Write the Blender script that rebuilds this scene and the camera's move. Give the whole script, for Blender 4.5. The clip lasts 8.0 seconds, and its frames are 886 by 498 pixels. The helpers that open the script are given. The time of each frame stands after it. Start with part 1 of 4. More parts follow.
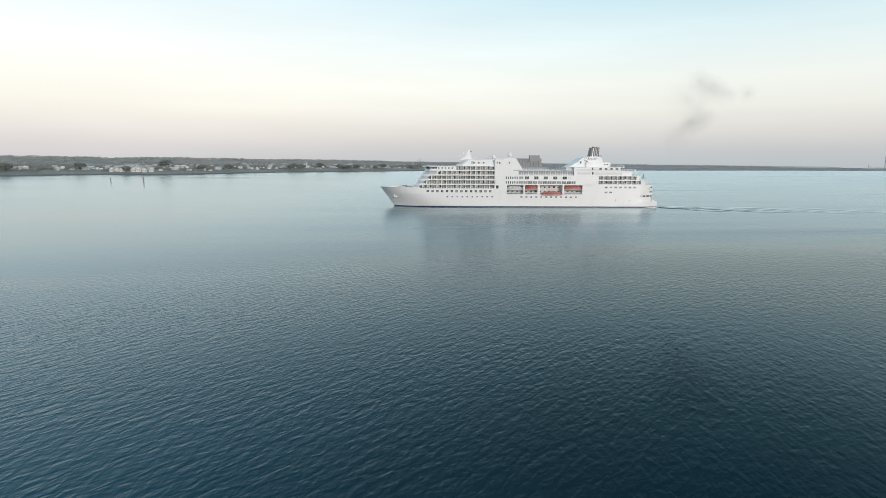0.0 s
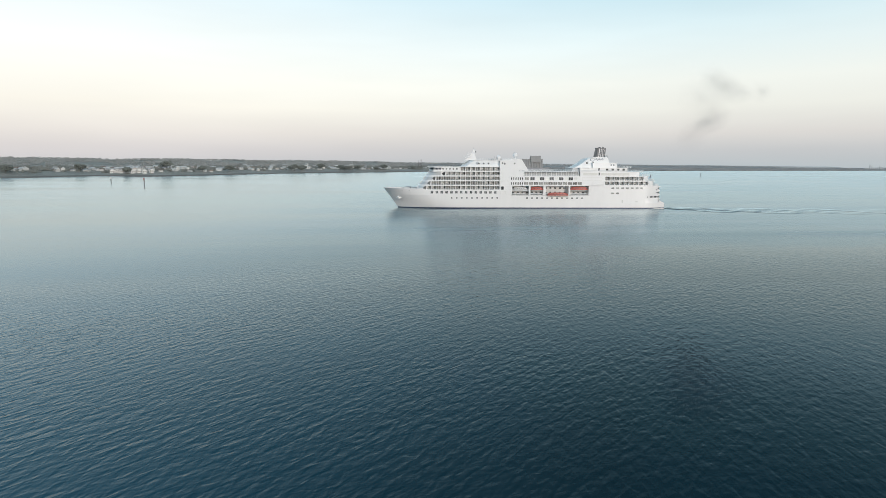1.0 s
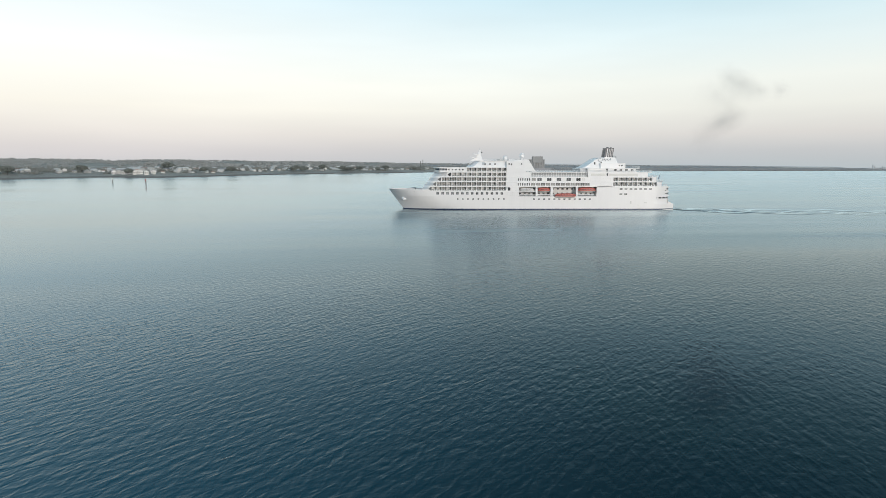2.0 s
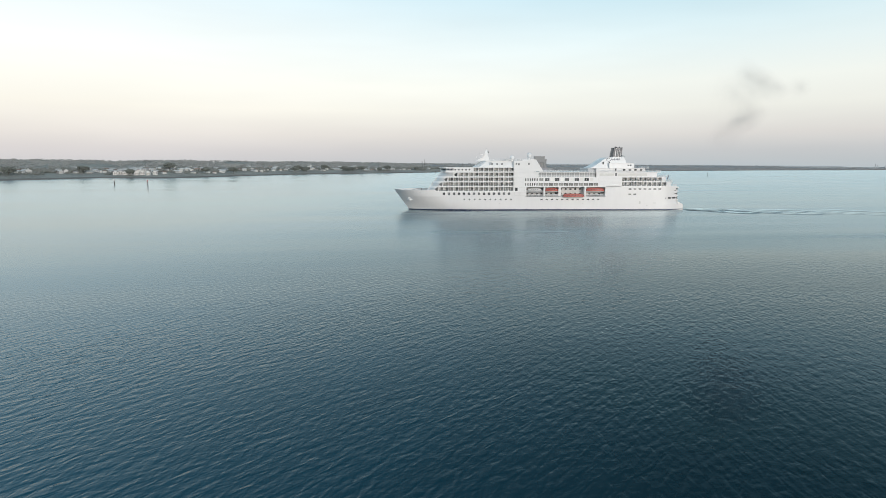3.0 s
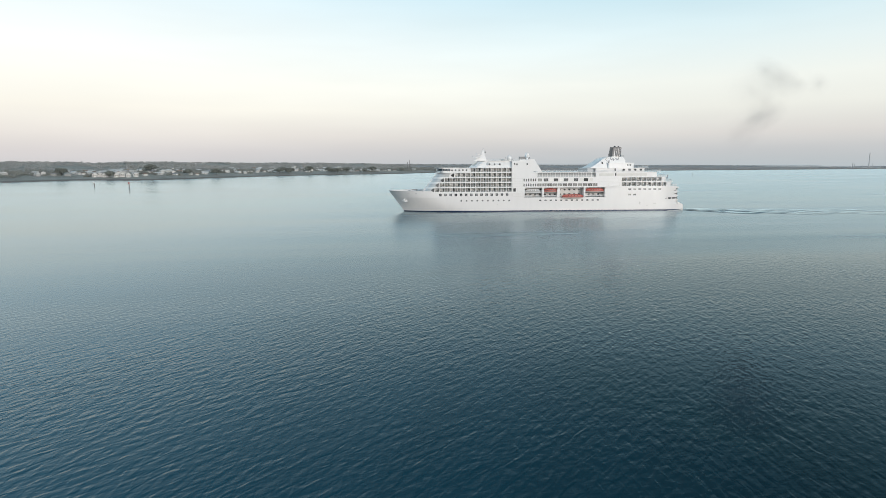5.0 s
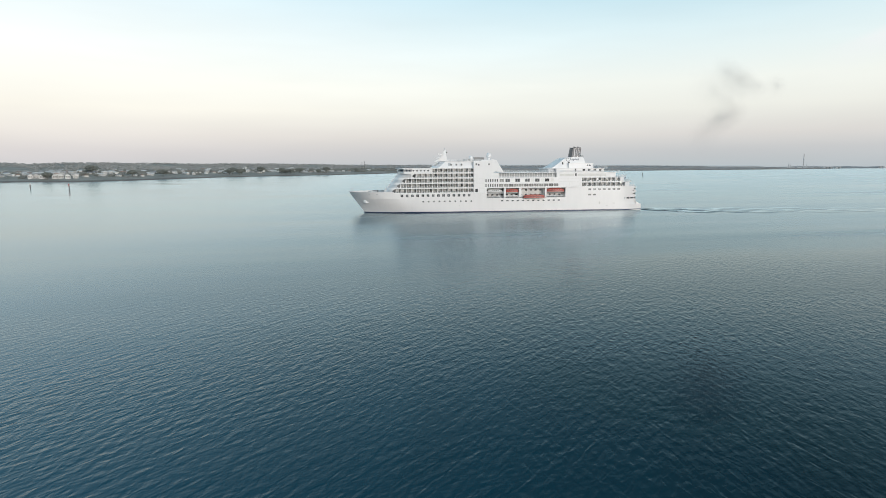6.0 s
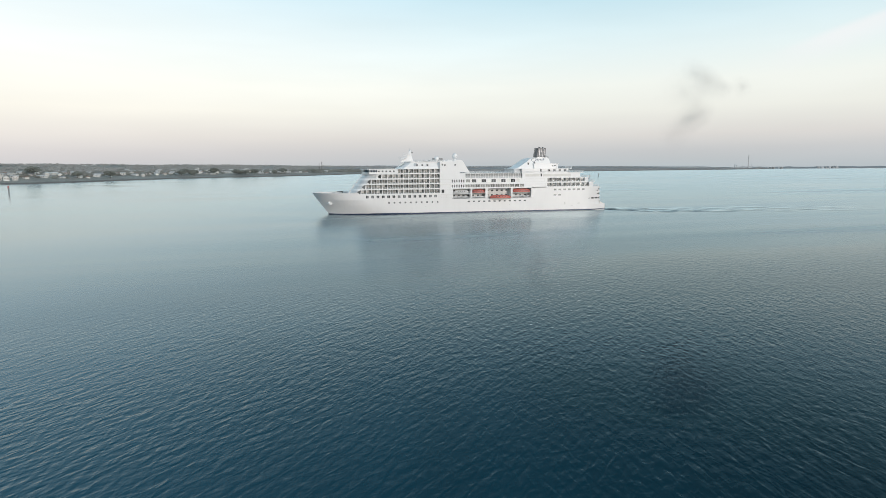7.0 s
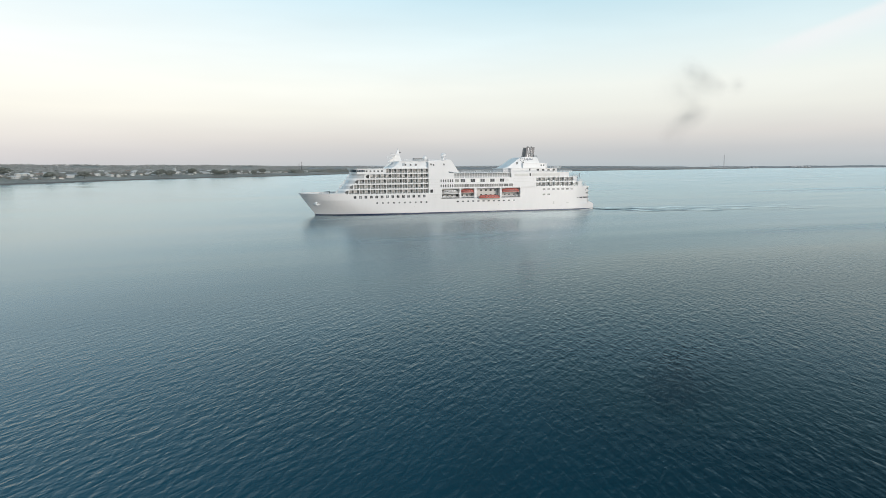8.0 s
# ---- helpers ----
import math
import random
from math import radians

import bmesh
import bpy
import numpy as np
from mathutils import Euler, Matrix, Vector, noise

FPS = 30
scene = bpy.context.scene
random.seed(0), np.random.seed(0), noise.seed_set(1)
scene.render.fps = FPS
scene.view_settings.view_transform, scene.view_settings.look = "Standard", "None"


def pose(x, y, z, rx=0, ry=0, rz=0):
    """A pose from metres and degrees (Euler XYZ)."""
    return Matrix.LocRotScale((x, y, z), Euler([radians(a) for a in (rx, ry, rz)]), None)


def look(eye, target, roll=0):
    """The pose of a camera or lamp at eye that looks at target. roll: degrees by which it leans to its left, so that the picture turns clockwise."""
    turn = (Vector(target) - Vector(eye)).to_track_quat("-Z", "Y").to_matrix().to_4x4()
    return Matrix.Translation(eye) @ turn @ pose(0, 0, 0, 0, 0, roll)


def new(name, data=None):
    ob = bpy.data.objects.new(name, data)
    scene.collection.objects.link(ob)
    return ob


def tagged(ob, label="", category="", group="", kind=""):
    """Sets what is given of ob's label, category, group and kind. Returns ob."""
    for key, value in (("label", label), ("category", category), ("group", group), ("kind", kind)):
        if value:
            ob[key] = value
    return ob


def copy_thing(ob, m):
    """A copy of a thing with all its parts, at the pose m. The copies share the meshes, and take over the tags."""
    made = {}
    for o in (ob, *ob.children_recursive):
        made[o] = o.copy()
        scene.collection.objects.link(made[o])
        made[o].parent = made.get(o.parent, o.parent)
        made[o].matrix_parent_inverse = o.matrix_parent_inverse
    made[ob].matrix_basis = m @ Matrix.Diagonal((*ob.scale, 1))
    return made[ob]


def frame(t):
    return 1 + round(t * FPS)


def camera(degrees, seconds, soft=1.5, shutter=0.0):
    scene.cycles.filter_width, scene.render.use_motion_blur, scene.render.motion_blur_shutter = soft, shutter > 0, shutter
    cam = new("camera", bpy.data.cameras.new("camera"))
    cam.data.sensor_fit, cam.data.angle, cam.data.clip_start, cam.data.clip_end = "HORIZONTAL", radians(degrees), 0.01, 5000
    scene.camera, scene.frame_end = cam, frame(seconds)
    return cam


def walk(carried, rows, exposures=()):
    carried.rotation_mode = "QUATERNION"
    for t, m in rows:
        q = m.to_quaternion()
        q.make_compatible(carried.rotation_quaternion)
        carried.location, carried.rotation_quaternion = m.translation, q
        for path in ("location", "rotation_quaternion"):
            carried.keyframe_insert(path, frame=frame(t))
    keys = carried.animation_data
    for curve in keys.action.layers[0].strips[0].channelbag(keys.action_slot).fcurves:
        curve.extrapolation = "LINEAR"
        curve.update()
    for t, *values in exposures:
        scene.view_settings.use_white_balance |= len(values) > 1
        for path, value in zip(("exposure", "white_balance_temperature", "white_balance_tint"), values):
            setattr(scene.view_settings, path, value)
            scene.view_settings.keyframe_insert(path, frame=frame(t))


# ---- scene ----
cam = camera(74.8, 8.0, soft=0.8)
PATH = [
    (0, (26.22, -372.09, 26.56), (29.601, -273.201, 12.066), 0.30),
    (0.5, (25.19, -369.52, 26.59), (28.534, -270.628, 12.149), 0.25),
    (1, (24.04, -366.97, 26.62), (27.312, -268.068, 12.240), 0.20),
    (1.5, (22.78, -364.44, 26.64), (25.934, -265.520, 12.341), 0.15),
    (3, (18.38, -356.94, 26.63), (21.249, -258.007, 12.372), 0.01),
    (3.5, (16.74, -354.48, 26.60), (19.519, -255.538, 12.337), -0.04),
    (4, (15.02, -352.02, 26.57), (18.518, -253.105, 12.331), -0.09),
    (4.5, (13.24, -349.59, 26.53), (16.950, -250.667, 12.357), -0.13),
    (6, (7.56, -342.37, 26.35), (20.857, -244.260, 12.296), -0.27),
    (6.5, (5.58, -339.99, 26.28), (22.652, -242.459, 12.293), -0.31),
    (7, (3.57, -337.63, 26.19), (23.906, -240.721, 12.241), -0.36),
    (7.5, (1.53, -335.29, 26.09), (23.886, -238.818, 12.150), -0.40),
    (8, (-0.51, -332.95, 25.98), (23.129, -236.798, 12.027), -0.45),
]
walk(cam, [(t, look(eye, target, roll)) for t, eye, target, roll in PATH])

# ---- world and light ----
SUN_EL, SUN_AZ = radians(10.0), radians(154.0)      # low sun behind the camera, over its right shoulder
world = bpy.data.worlds.new("dawn_sky")
scene.world = world
world.use_nodes = True
wt = world.node_tree
wt.nodes.clear()
w_out = wt.nodes.new("ShaderNodeOutputWorld")
w_add = wt.nodes.new("ShaderNodeAddShader")
w_sky = wt.nodes.new("ShaderNodeTexSky")
w_sky.sky_type, w_sky.sun_disc = "NISHITA", False
w_sky.sun_elevation, w_sky.sun_rotation = SUN_EL, SUN_AZ
w_bg1 = wt.nodes.new("ShaderNodeBackground")
w_bg1.inputs["Strength"].default_value = 0.004
w_bg2 = wt.nodes.new("ShaderNodeBackground")
w_bg2.inputs["Strength"].default_value = 1.0
w_co = wt.nodes.new("ShaderNodeTexCoord")
w_sep = wt.nodes.new("ShaderNodeSeparateXYZ")
SKY_EAST = [(0.0, (0.62, 0.61, 0.63)), (0.025, (0.71, 0.675, 0.675)), (0.05, (0.825, 0.78, 0.74)), (0.09, (0.97, 0.93, 0.84)), (0.13, (1.02, 1.005, 0.925)), (0.18, (0.99, 1.015, 0.985)),
            (0.26, (0.86, 0.98, 1.02)), (0.36, (0.70, 0.90, 1.0)), (0.48, (0.52, 0.75, 0.90)), (0.65, (0.34, 0.53, 0.69)), (1.0, (0.24, 0.37, 0.49))]
SKY_WEST = [(0.0, (0.485, 0.535, 0.565)), (0.025, (0.565, 0.58, 0.595)), (0.05, (0.70, 0.68, 0.658)), (0.09, (0.855, 0.86, 0.80)), (0.13, (0.90, 0.93, 0.875)), (0.18, (0.80, 0.91, 0.915)),
            (0.26, (0.57, 0.79, 0.88)), (0.31, (0.41, 0.61, 0.72)), (0.36, (0.25, 0.43, 0.54)), (0.48, (0.12, 0.23, 0.31)), (0.65, (0.10, 0.19, 0.27)), (1.0, (0.18, 0.29, 0.39))]


def sky_ramp(stops):
    r = wt.nodes.new("ShaderNodeValToRGB")
    for n_el, (p, c) in enumerate(stops):
        el = r.color_ramp.elements[n_el] if n_el < 2 else r.color_ramp.elements.new(p)
        el.position, el.color = p, (*c, 1)
    wt.links.new(w_sep.outputs["Z"], r.inputs[0])
    return r.outputs["Color"]


w_az = wt.nodes.new("ShaderNodeMapRange")           # dawn side to night side of the sky
w_az.interpolation_type = "SMOOTHSTEP"
w_az.inputs["From Min"].default_value, w_az.inputs["From Max"].default_value = -0.7, 0.55
w_mix = wt.nodes.new("ShaderNodeMix")
w_mix.data_type = "RGBA"
wt.links.new(w_co.outputs["Generated"], w_sep.inputs[0])
wt.links.new(w_sep.outputs["X"], w_az.inputs["Value"])
wt.links.new(w_az.outputs["Result"], w_mix.inputs[0])
wt.links.new(sky_ramp(SKY_EAST), w_mix.inputs[6])
wt.links.new(sky_ramp(SKY_WEST), w_mix.inputs[7])
w_map = wt.nodes.new("ShaderNodeMapping")           # faint streaks of high cloud
w_map.inputs["Rotation"].default_value = (0, radians(14), 0)
w_map.inputs["Scale"].default_value = (2.2, 2.2, 15.0)
w_cloud = wt.nodes.new("ShaderNodeTexNoise")
w_cloud.inputs["Scale"].default_value, w_cloud.inputs["Detail"].default_value = 1.0, 3
w_rng = wt.nodes.new("ShaderNodeMapRange")
w_rng.inputs["From Min"].default_value, w_rng.inputs["From Max"].default_value = 0.42, 0.72
w_rng.inputs["To Min"].default_value, w_rng.inputs["To Max"].default_value = 0.985, 1.045
w_str = wt.nodes.new("ShaderNodeVectorMath")
w_str.operation = "SCALE"
wt.links.new(w_co.outputs["Generated"], w_map.inputs["Vector"])
wt.links.new(w_map.outputs[0], w_cloud.inputs["Vector"])
wt.links.new(w_cloud.outputs["Fac"], w_rng.inputs["Value"])
wt.links.new(w_mix.outputs[2], w_str.inputs[0])
wt.links.new(w_rng.outputs["Result"], w_str.inputs["Scale"])


def sky_math(op, a, b):
    n = wt.nodes.new("ShaderNodeMath")
    n.operation = op
    for i, v in enumerate((a, b)):
        if isinstance(v, (int, float)):
            n.inputs[i].default_value = v
        else:
            wt.links.new(v, n.inputs[i])
    return n.outputs[0]


def sky_step(value, a, b):
    n = wt.nodes.new("ShaderNodeMapRange")
    n.interpolation_type = "SMOOTHSTEP"
    n.inputs["From Min"].default_value, n.inputs["From Max"].default_value = a, b
    wt.links.new(value, n.inputs["Value"])
    return n.outputs["Result"]


# a thin slanting veil of cirrus over the open end of the bay
w_ahead = sky_math("MAXIMUM", w_sep.outputs["Y"], 0.05)
w_u = sky_math("DIVIDE", w_sep.outputs["X"], w_ahead)
w_v = sky_math("DIVIDE", w_sep.outputs["Z"], w_ahead)
w_edge = sky_math("ADD", sky_math("SUBTRACT", w_v, sky_math("MULTIPLY", w_u, 0.361)), 0.102)
w_edge = sky_math("ADD", w_edge, sky_math("MULTIPLY", sky_math("SUBTRACT", w_cloud.outputs["Fac"], 0.5), 0.03))
w_veil = sky_math("MULTIPLY", sky_step(w_edge, -0.065, -0.004), sky_step(w_edge, 0.014, -0.006))
w_veil = sky_math("MULTIPLY", w_veil, sky_math("MULTIPLY", sky_step(w_u, 0.80, 1.02), sky_step(w_u, 1.9, 1.3)))
w_white = wt.nodes.new("ShaderNodeMix")
w_white.data_type = "RGBA"
w_white.inputs[7].default_value = (0.90, 0.905, 0.91, 1)
wt.links.new(sky_math("MULTIPLY", w_veil, 0.72), w_white.inputs[0])
wt.links.new(w_str.outputs[0], w_white.inputs[6])
wt.links.new(w_white.outputs[2], w_bg2.inputs["Color"])
wt.links.new(w_sky.outputs["Color"], w_bg1.inputs["Color"])
wt.links.new(w_bg1.outputs[0], w_add.inputs[0])
wt.links.new(w_bg2.outputs[0], w_add.inputs[1])
wt.links.new(w_add.outputs[0], w_out.inputs["Surface"])

sun = new("sun", bpy.data.lights.new("sun", "SUN"))
sun.data.energy, sun.data.angle, sun.data.color = 1.82, radians(14), (1.0, 0.915, 0.85)
sun.matrix_world = look((0, 0, 500), (-500 * math.sin(SUN_AZ) * math.cos(SUN_EL), -500 * math.cos(SUN_AZ) * math.cos(SUN_EL), 500 - 500 * math.sin(SUN_EL)))


# ---- materials ----
def material(name, colour, rough=0.5, metal=0.0, vary=0.08, scale=0.4, fine=6.0, bump=0.0, per="", spread=0.0, run=1.0):
    """A painted or natural surface with broad stains and fine grain; per: 'object' or 'island' varies it piece by piece."""
    m = bpy.data.materials.new(name)
    m.use_nodes = True
    nt = m.node_tree
    bsdf = nt.nodes["Principled BSDF"]
    co = nt.nodes.new("ShaderNodeTexCoord")
    big, small = nt.nodes.new("ShaderNodeTexNoise"), nt.nodes.new("ShaderNodeTexNoise")
    big.inputs["Scale"].default_value, small.inputs["Scale"].default_value = scale, fine
    big.inputs["Detail"].default_value = 5
    for n in (big, small):
        nt.links.new(co.outputs["Object"], n.inputs["Vector"])
    if run != 1.0:                                          # stains drawn out down the plating
        mp = nt.nodes.new("ShaderNodeMapping")
        mp.inputs["Scale"].default_value = (1, 1, run)
        nt.links.new(co.outputs["Object"], mp.inputs["Vector"])
        nt.links.new(mp.outputs[0], small.inputs["Vector"])
    add = nt.nodes.new("ShaderNodeMath")
    add.operation = "ADD"
    nt.links.new(big.outputs["Fac"], add.inputs[0])
    nt.links.new(small.outputs["Fac"], add.inputs[1])
    last = add.outputs[0]
    rng = nt.nodes.new("ShaderNodeMapRange")
    rng.inputs["From Min"].default_value, rng.inputs["From Max"].default_value = 0.6, 1.4
    rng.inputs["To Min"].default_value, rng.inputs["To Max"].default_value = 1 - vary, 1 + vary
    nt.links.new(last, rng.inputs["Value"])
    fac = rng.outputs["Result"]
    if per:
        inf = nt.nodes.new("ShaderNodeObjectInfo" if per == "object" else "ShaderNodeNewGeometry")
        r2 = nt.nodes.new("ShaderNodeMapRange")
        r2.inputs["To Min"].default_value, r2.inputs["To Max"].default_value = 1 - spread, 1 + spread
        nt.links.new(inf.outputs["Random" if per == "object" else "Random Per Island"], r2.inputs["Value"])
        mu = nt.nodes.new("ShaderNodeMath")
        mu.operation = "MULTIPLY"
        nt.links.new(fac, mu.inputs[0])
        nt.links.new(r2.outputs["Result"], mu.inputs[1])
        fac = mu.outputs[0]
    sc = nt.nodes.new("ShaderNodeVectorMath")
    sc.operation = "SCALE"
    sc.inputs[0].default_value = colour
    nt.links.new(fac, sc.inputs["Scale"])
    nt.links.new(sc.outputs[0], bsdf.inputs["Base Color"])
    bsdf.inputs["Roughness"].default_value, bsdf.inputs["Metallic"].default_value = rough, metal
    if bump:
        b = nt.nodes.new("ShaderNodeBump")
        b.inputs["Distance"].default_value = bump
        nt.links.new(last, b.inputs["Height"])
        nt.links.new(b.outputs[0], bsdf.inputs["Normal"])
    return m


WHITE = material("ship_white_paint", (0.83, 0.81, 0.795), 0.35, vary=0.025, scale=0.1, fine=0.6, run=0.25)
HULL = material("hull_white_paint", (0.81, 0.78, 0.76), 0.3, vary=0.03, scale=0.06, fine=0.55, run=0.15)
SHIP_GREY = material("deck_grey_paint", (0.42, 0.43, 0.43), 0.6)
BLUE = material("boot_topping_blue", (0.015, 0.03, 0.075), 0.4)
PALE = material("pale_panel_paint", (0.70, 0.68, 0.64), 0.45)
CREAM = material("recess_cream_paint", (0.64, 0.62, 0.59), 0.5)
ORANGE = material("lifeboat_orange", (0.54, 0.135, 0.105), 0.45, vary=0.1)
DARK = material("dark_opening", (0.025, 0.027, 0.03), 0.6)
STRIPE = material("funnel_dark_stripe", (0.06, 0.064, 0.075), 0.4)
METAL = material("mast_metal", (0.55, 0.56, 0.57), 0.4, 0.3)
INK = material("script_navy", (0.12, 0.13, 0.17), 0.5)
PANE = material("balcony_glass", (0.29, 0.28, 0.262), 0.08, vary=0.5, scale=0.7, per="object", spread=0.4)
SHIPGLASS = material("window_glass", (0.11, 0.11, 0.11), 0.07, vary=0.2, per="object", spread=0.6)
RAILGLASS = material("clear_rail_glass", (0.42, 0.42, 0.41), 0.08, vary=0.1)
RAILGLASS.node_tree.nodes["Principled BSDF"].inputs["Alpha"].default_value = 0.45
PALEGLASS = material("curtained_glass", (0.78, 0.76, 0.73), 0.35, vary=0.15, per="object", spread=0.2)
BRIDGEGLASS = material("bridge_glass", (0.05, 0.06, 0.075), 0.05, vary=0.1)
FRONT = material("front_glazing", (0.58, 0.58, 0.585), 0.18, vary=0.08)
LAND = material("coastal_scrub_ground", (0.30, 0.292, 0.255), 0.95, vary=0.35, scale=0.012, fine=0.15)
SAND = material("wet_sand", (0.19, 0.165, 0.145), 0.9, vary=0.25, scale=0.02, fine=0.3)
LEAF = material("far_foliage", (0.23, 0.233, 0.212), 0.9, vary=0.2, scale=0.03, fine=0.6, per="island", spread=0.09)
# aerial haze is mixed into this leaf colour, paling the distant trees
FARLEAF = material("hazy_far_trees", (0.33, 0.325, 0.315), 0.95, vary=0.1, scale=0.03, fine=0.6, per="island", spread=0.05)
# hillside leaves paler than the near woods: distance haze put into the colour
SLOPELEAF = material("hazed_hillside_trees", (0.345, 0.345, 0.33), 0.95, vary=0.2, scale=0.02, fine=0.4, per="island", spread=0.07)
TREELEAF = material("dark_shore_tree_leaves", (0.17, 0.18, 0.158), 0.9, vary=0.25, scale=0.2, fine=1.5, per="island", spread=0.3)
BARK = material("grey_bark", (0.12, 0.10, 0.08), 0.95)
WALLS = [material("house_wall_" + n, c, 0.7, per="object", spread=0.2) for n, c in (("white", (0.56, 0.545, 0.52)), ("cream", (0.42, 0.38, 0.33)), ("brick", (0.28, 0.17, 0.12)))]
ROOFS = [material("house_roof_" + n, c, 0.8, per="object", spread=0.25) for n, c in (("grey", (0.28, 0.28, 0.29)), ("tile", (0.27, 0.19, 0.155)), ("pale", (0.55, 0.55, 0.54)))]
CONCRETE = material("weathered_concrete", (0.33, 0.325, 0.32), 0.85, vary=0.15, scale=0.03, fine=0.4)
# base colours of far coast and hills, paled to paint in aerial haze
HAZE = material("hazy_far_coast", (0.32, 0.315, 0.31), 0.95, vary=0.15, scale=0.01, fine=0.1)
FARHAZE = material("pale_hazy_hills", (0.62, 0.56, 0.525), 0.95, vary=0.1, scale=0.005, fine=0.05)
FARWORKS = material("far_grey_steelwork", (0.46, 0.47, 0.48), 0.8)
STEEL = material("pile_steel", (0.10, 0.095, 0.09), 0.7)
RED = material("beacon_red", (0.36, 0.11, 0.10), 0.6)


def water_material():
    m = bpy.data.materials.new("bay_water")
    m.use_nodes = True
    nt = m.node_tree
    L = nt.links.new
    nt.nodes.remove(nt.nodes["Principled BSDF"])
    body, mirror = nt.nodes.new("ShaderNodeBsdfDiffuse"), nt.nodes.new("ShaderNodeBsdfGlossy")
    mirror.inputs["Color"].default_value = (0.86, 0.965, 1.0, 1)
    rim, sea = nt.nodes.new("ShaderNodeFresnel"), nt.nodes.new("ShaderNodeMixShader")
    rim.inputs["IOR"].default_value = 1.333
    co = nt.nodes.new("ShaderNodeTexCoord")
    sep = nt.nodes.new("ShaderNodeSeparateXYZ")
    L(co.outputs["Object"], sep.inputs[0])

    def calc(op, a, b=None):
        n = nt.nodes.new("ShaderNodeMath")
        n.operation = op
        for i, v in enumerate((a, b)):
            if v is None:
                continue
            if isinstance(v, (int, float)):
                n.inputs[i].default_value = v
            else:
                L(v, n.inputs[i])
        return n.outputs[0]

    def total(*terms):
        t = terms[0]
        for q in terms[1:]:
            t = calc("ADD", t, q)
        return t

    def ramp(value, a, b, lo, hi):
        n = nt.nodes.new("ShaderNodeMapRange")
        n.interpolation_type = "SMOOTHSTEP"
        for key, v in (("From Min", a), ("From Max", b), ("To Min", lo), ("To Max", hi)):
            n.inputs[key].default_value = v
        L(value, n.inputs["Value"])
        return n.outputs["Result"]

    def waves(angle, along, across, detail, warp=0.4):
        mp = nt.nodes.new("ShaderNodeMapping")
        mp.vector_type = "TEXTURE"
        mp.inputs["Rotation"].default_value = (0, 0, radians(angle))
        mp.inputs["Scale"].default_value = (along, across, 1)
        L(co.outputs["Object"], mp.inputs["Vector"])
        n = nt.nodes.new("ShaderNodeTexNoise")
        n.inputs["Scale"].default_value = 1.0
        n.inputs["Detail"].default_value = detail
        n.inputs["Roughness"].default_value = 0.5
        n.inputs["Distortion"].default_value = warp
        L(mp.outputs[0], n.inputs["Vector"])
        return n.outputs["Fac"]

    def train(angle, along, across, tall, detail=1.0):
        return calc("MULTIPLY", calc("SUBTRACT", waves(angle, along, across, detail), 0.5), tall)

    # water's body colour: bright blue-green towards -x, darkened towards +x for weaker sky reflection
    body_shade = nt.nodes.new("ShaderNodeMix")
    body_shade.data_type = "RGBA"
    body_shade.inputs[6].default_value = (0.001, 0.086, 0.134, 1)
    body_shade.inputs[7].default_value = (0.001, 0.017, 0.024, 1)
    L(ramp(calc("ADD", sep.outputs["X"], calc("MULTIPLY", calc("SUBTRACT", waves(60, 60, 30, 3, 0.8), 0.5), 50.0)), -80.0, 60.0, 0.0, 1.0), body_shade.inputs[0])
    L(body_shade.outputs[2], body.inputs["Color"])
    # two crossing trains of wavelets, small chop between them and a low swell
    height = total(train(50, 2.4, 0.86, WAVE["train"]), train(88, 2.0, 0.78, WAVE["cross"]), train(18, 1.1, 0.55, WAVE["chop"]), train(40, 7.0, 2.8, WAVE["swell"], 2.0))
    # a breeze ruffles the near water; beyond it the bay lies slick, with cat's paws at the border
    streak = waves(8, 160, 45, 3, 0.8)
    lee = ramp(sep.outputs["X"], -110.0, 130.0, 34.0, -46.0)
    reach = total(sep.outputs["Y"], lee, calc("MULTIPLY", calc("SUBTRACT", streak, 0.5), 90.0))
    breeze = ramp(reach, -256.0, -188.0, 1.0, 0.10)
    gust = ramp(streak, 0.35, 0.65, 0.8, 1.15)
    crest = calc("MAXIMUM", ramp(sep.outputs["X"], -30.0, 80.0, 1.0, 0.6), ramp(sep.outputs["Y"], -300.0, -225.0, 0.5, 1.0))
    height = calc("MULTIPLY", calc("MULTIPLY", height, crest), calc("MULTIPLY", breeze, gust))
    # the ship's wake: braided ridges that swing out behind the stern
    aft = calc("SUBTRACT", sep.outputs["X"], 173.0)
    drift = total(ramp(aft, 0.0, 36.0, -7.0, -27.0), ramp(aft, 60.0, 260.0, 0.0, -36.0), calc("MULTIPLY", calc("SUBTRACT", waves(0, 34, 60, 2), 0.5), 7.0), calc("MULTIPLY", calc("SUBTRACT", waves(0, 16, 12, 2), 0.5), 12.0))
    across = calc("SUBTRACT", sep.outputs["Y"], drift)
    spread = ramp(aft, -6.0, 34.0, 1.0, 18.0)
    wake = None
    for length, phase, wide, tall in ((74.0, 0.0, 1.0, 1.0), (74.0, 3.1, 1.0, 1.0), (47.0, 1.3, 0.55, 0.8), (61.0, 4.6, 0.8, 0.8), (39.0, 2.4, 0.3, 0.6), (53.0, 5.5, 0.65, 0.6)):
        line = calc("MULTIPLY", calc("SINE", calc("ADD", calc("MULTIPLY", aft, 6.283 / length), phase)), calc("MULTIPLY", spread, wide))
        off = calc("SUBTRACT", across, line)
        ridge = calc("MULTIPLY", calc("POWER", 2.718, calc("MULTIPLY", calc("MULTIPLY", off, off), -0.06)), tall)
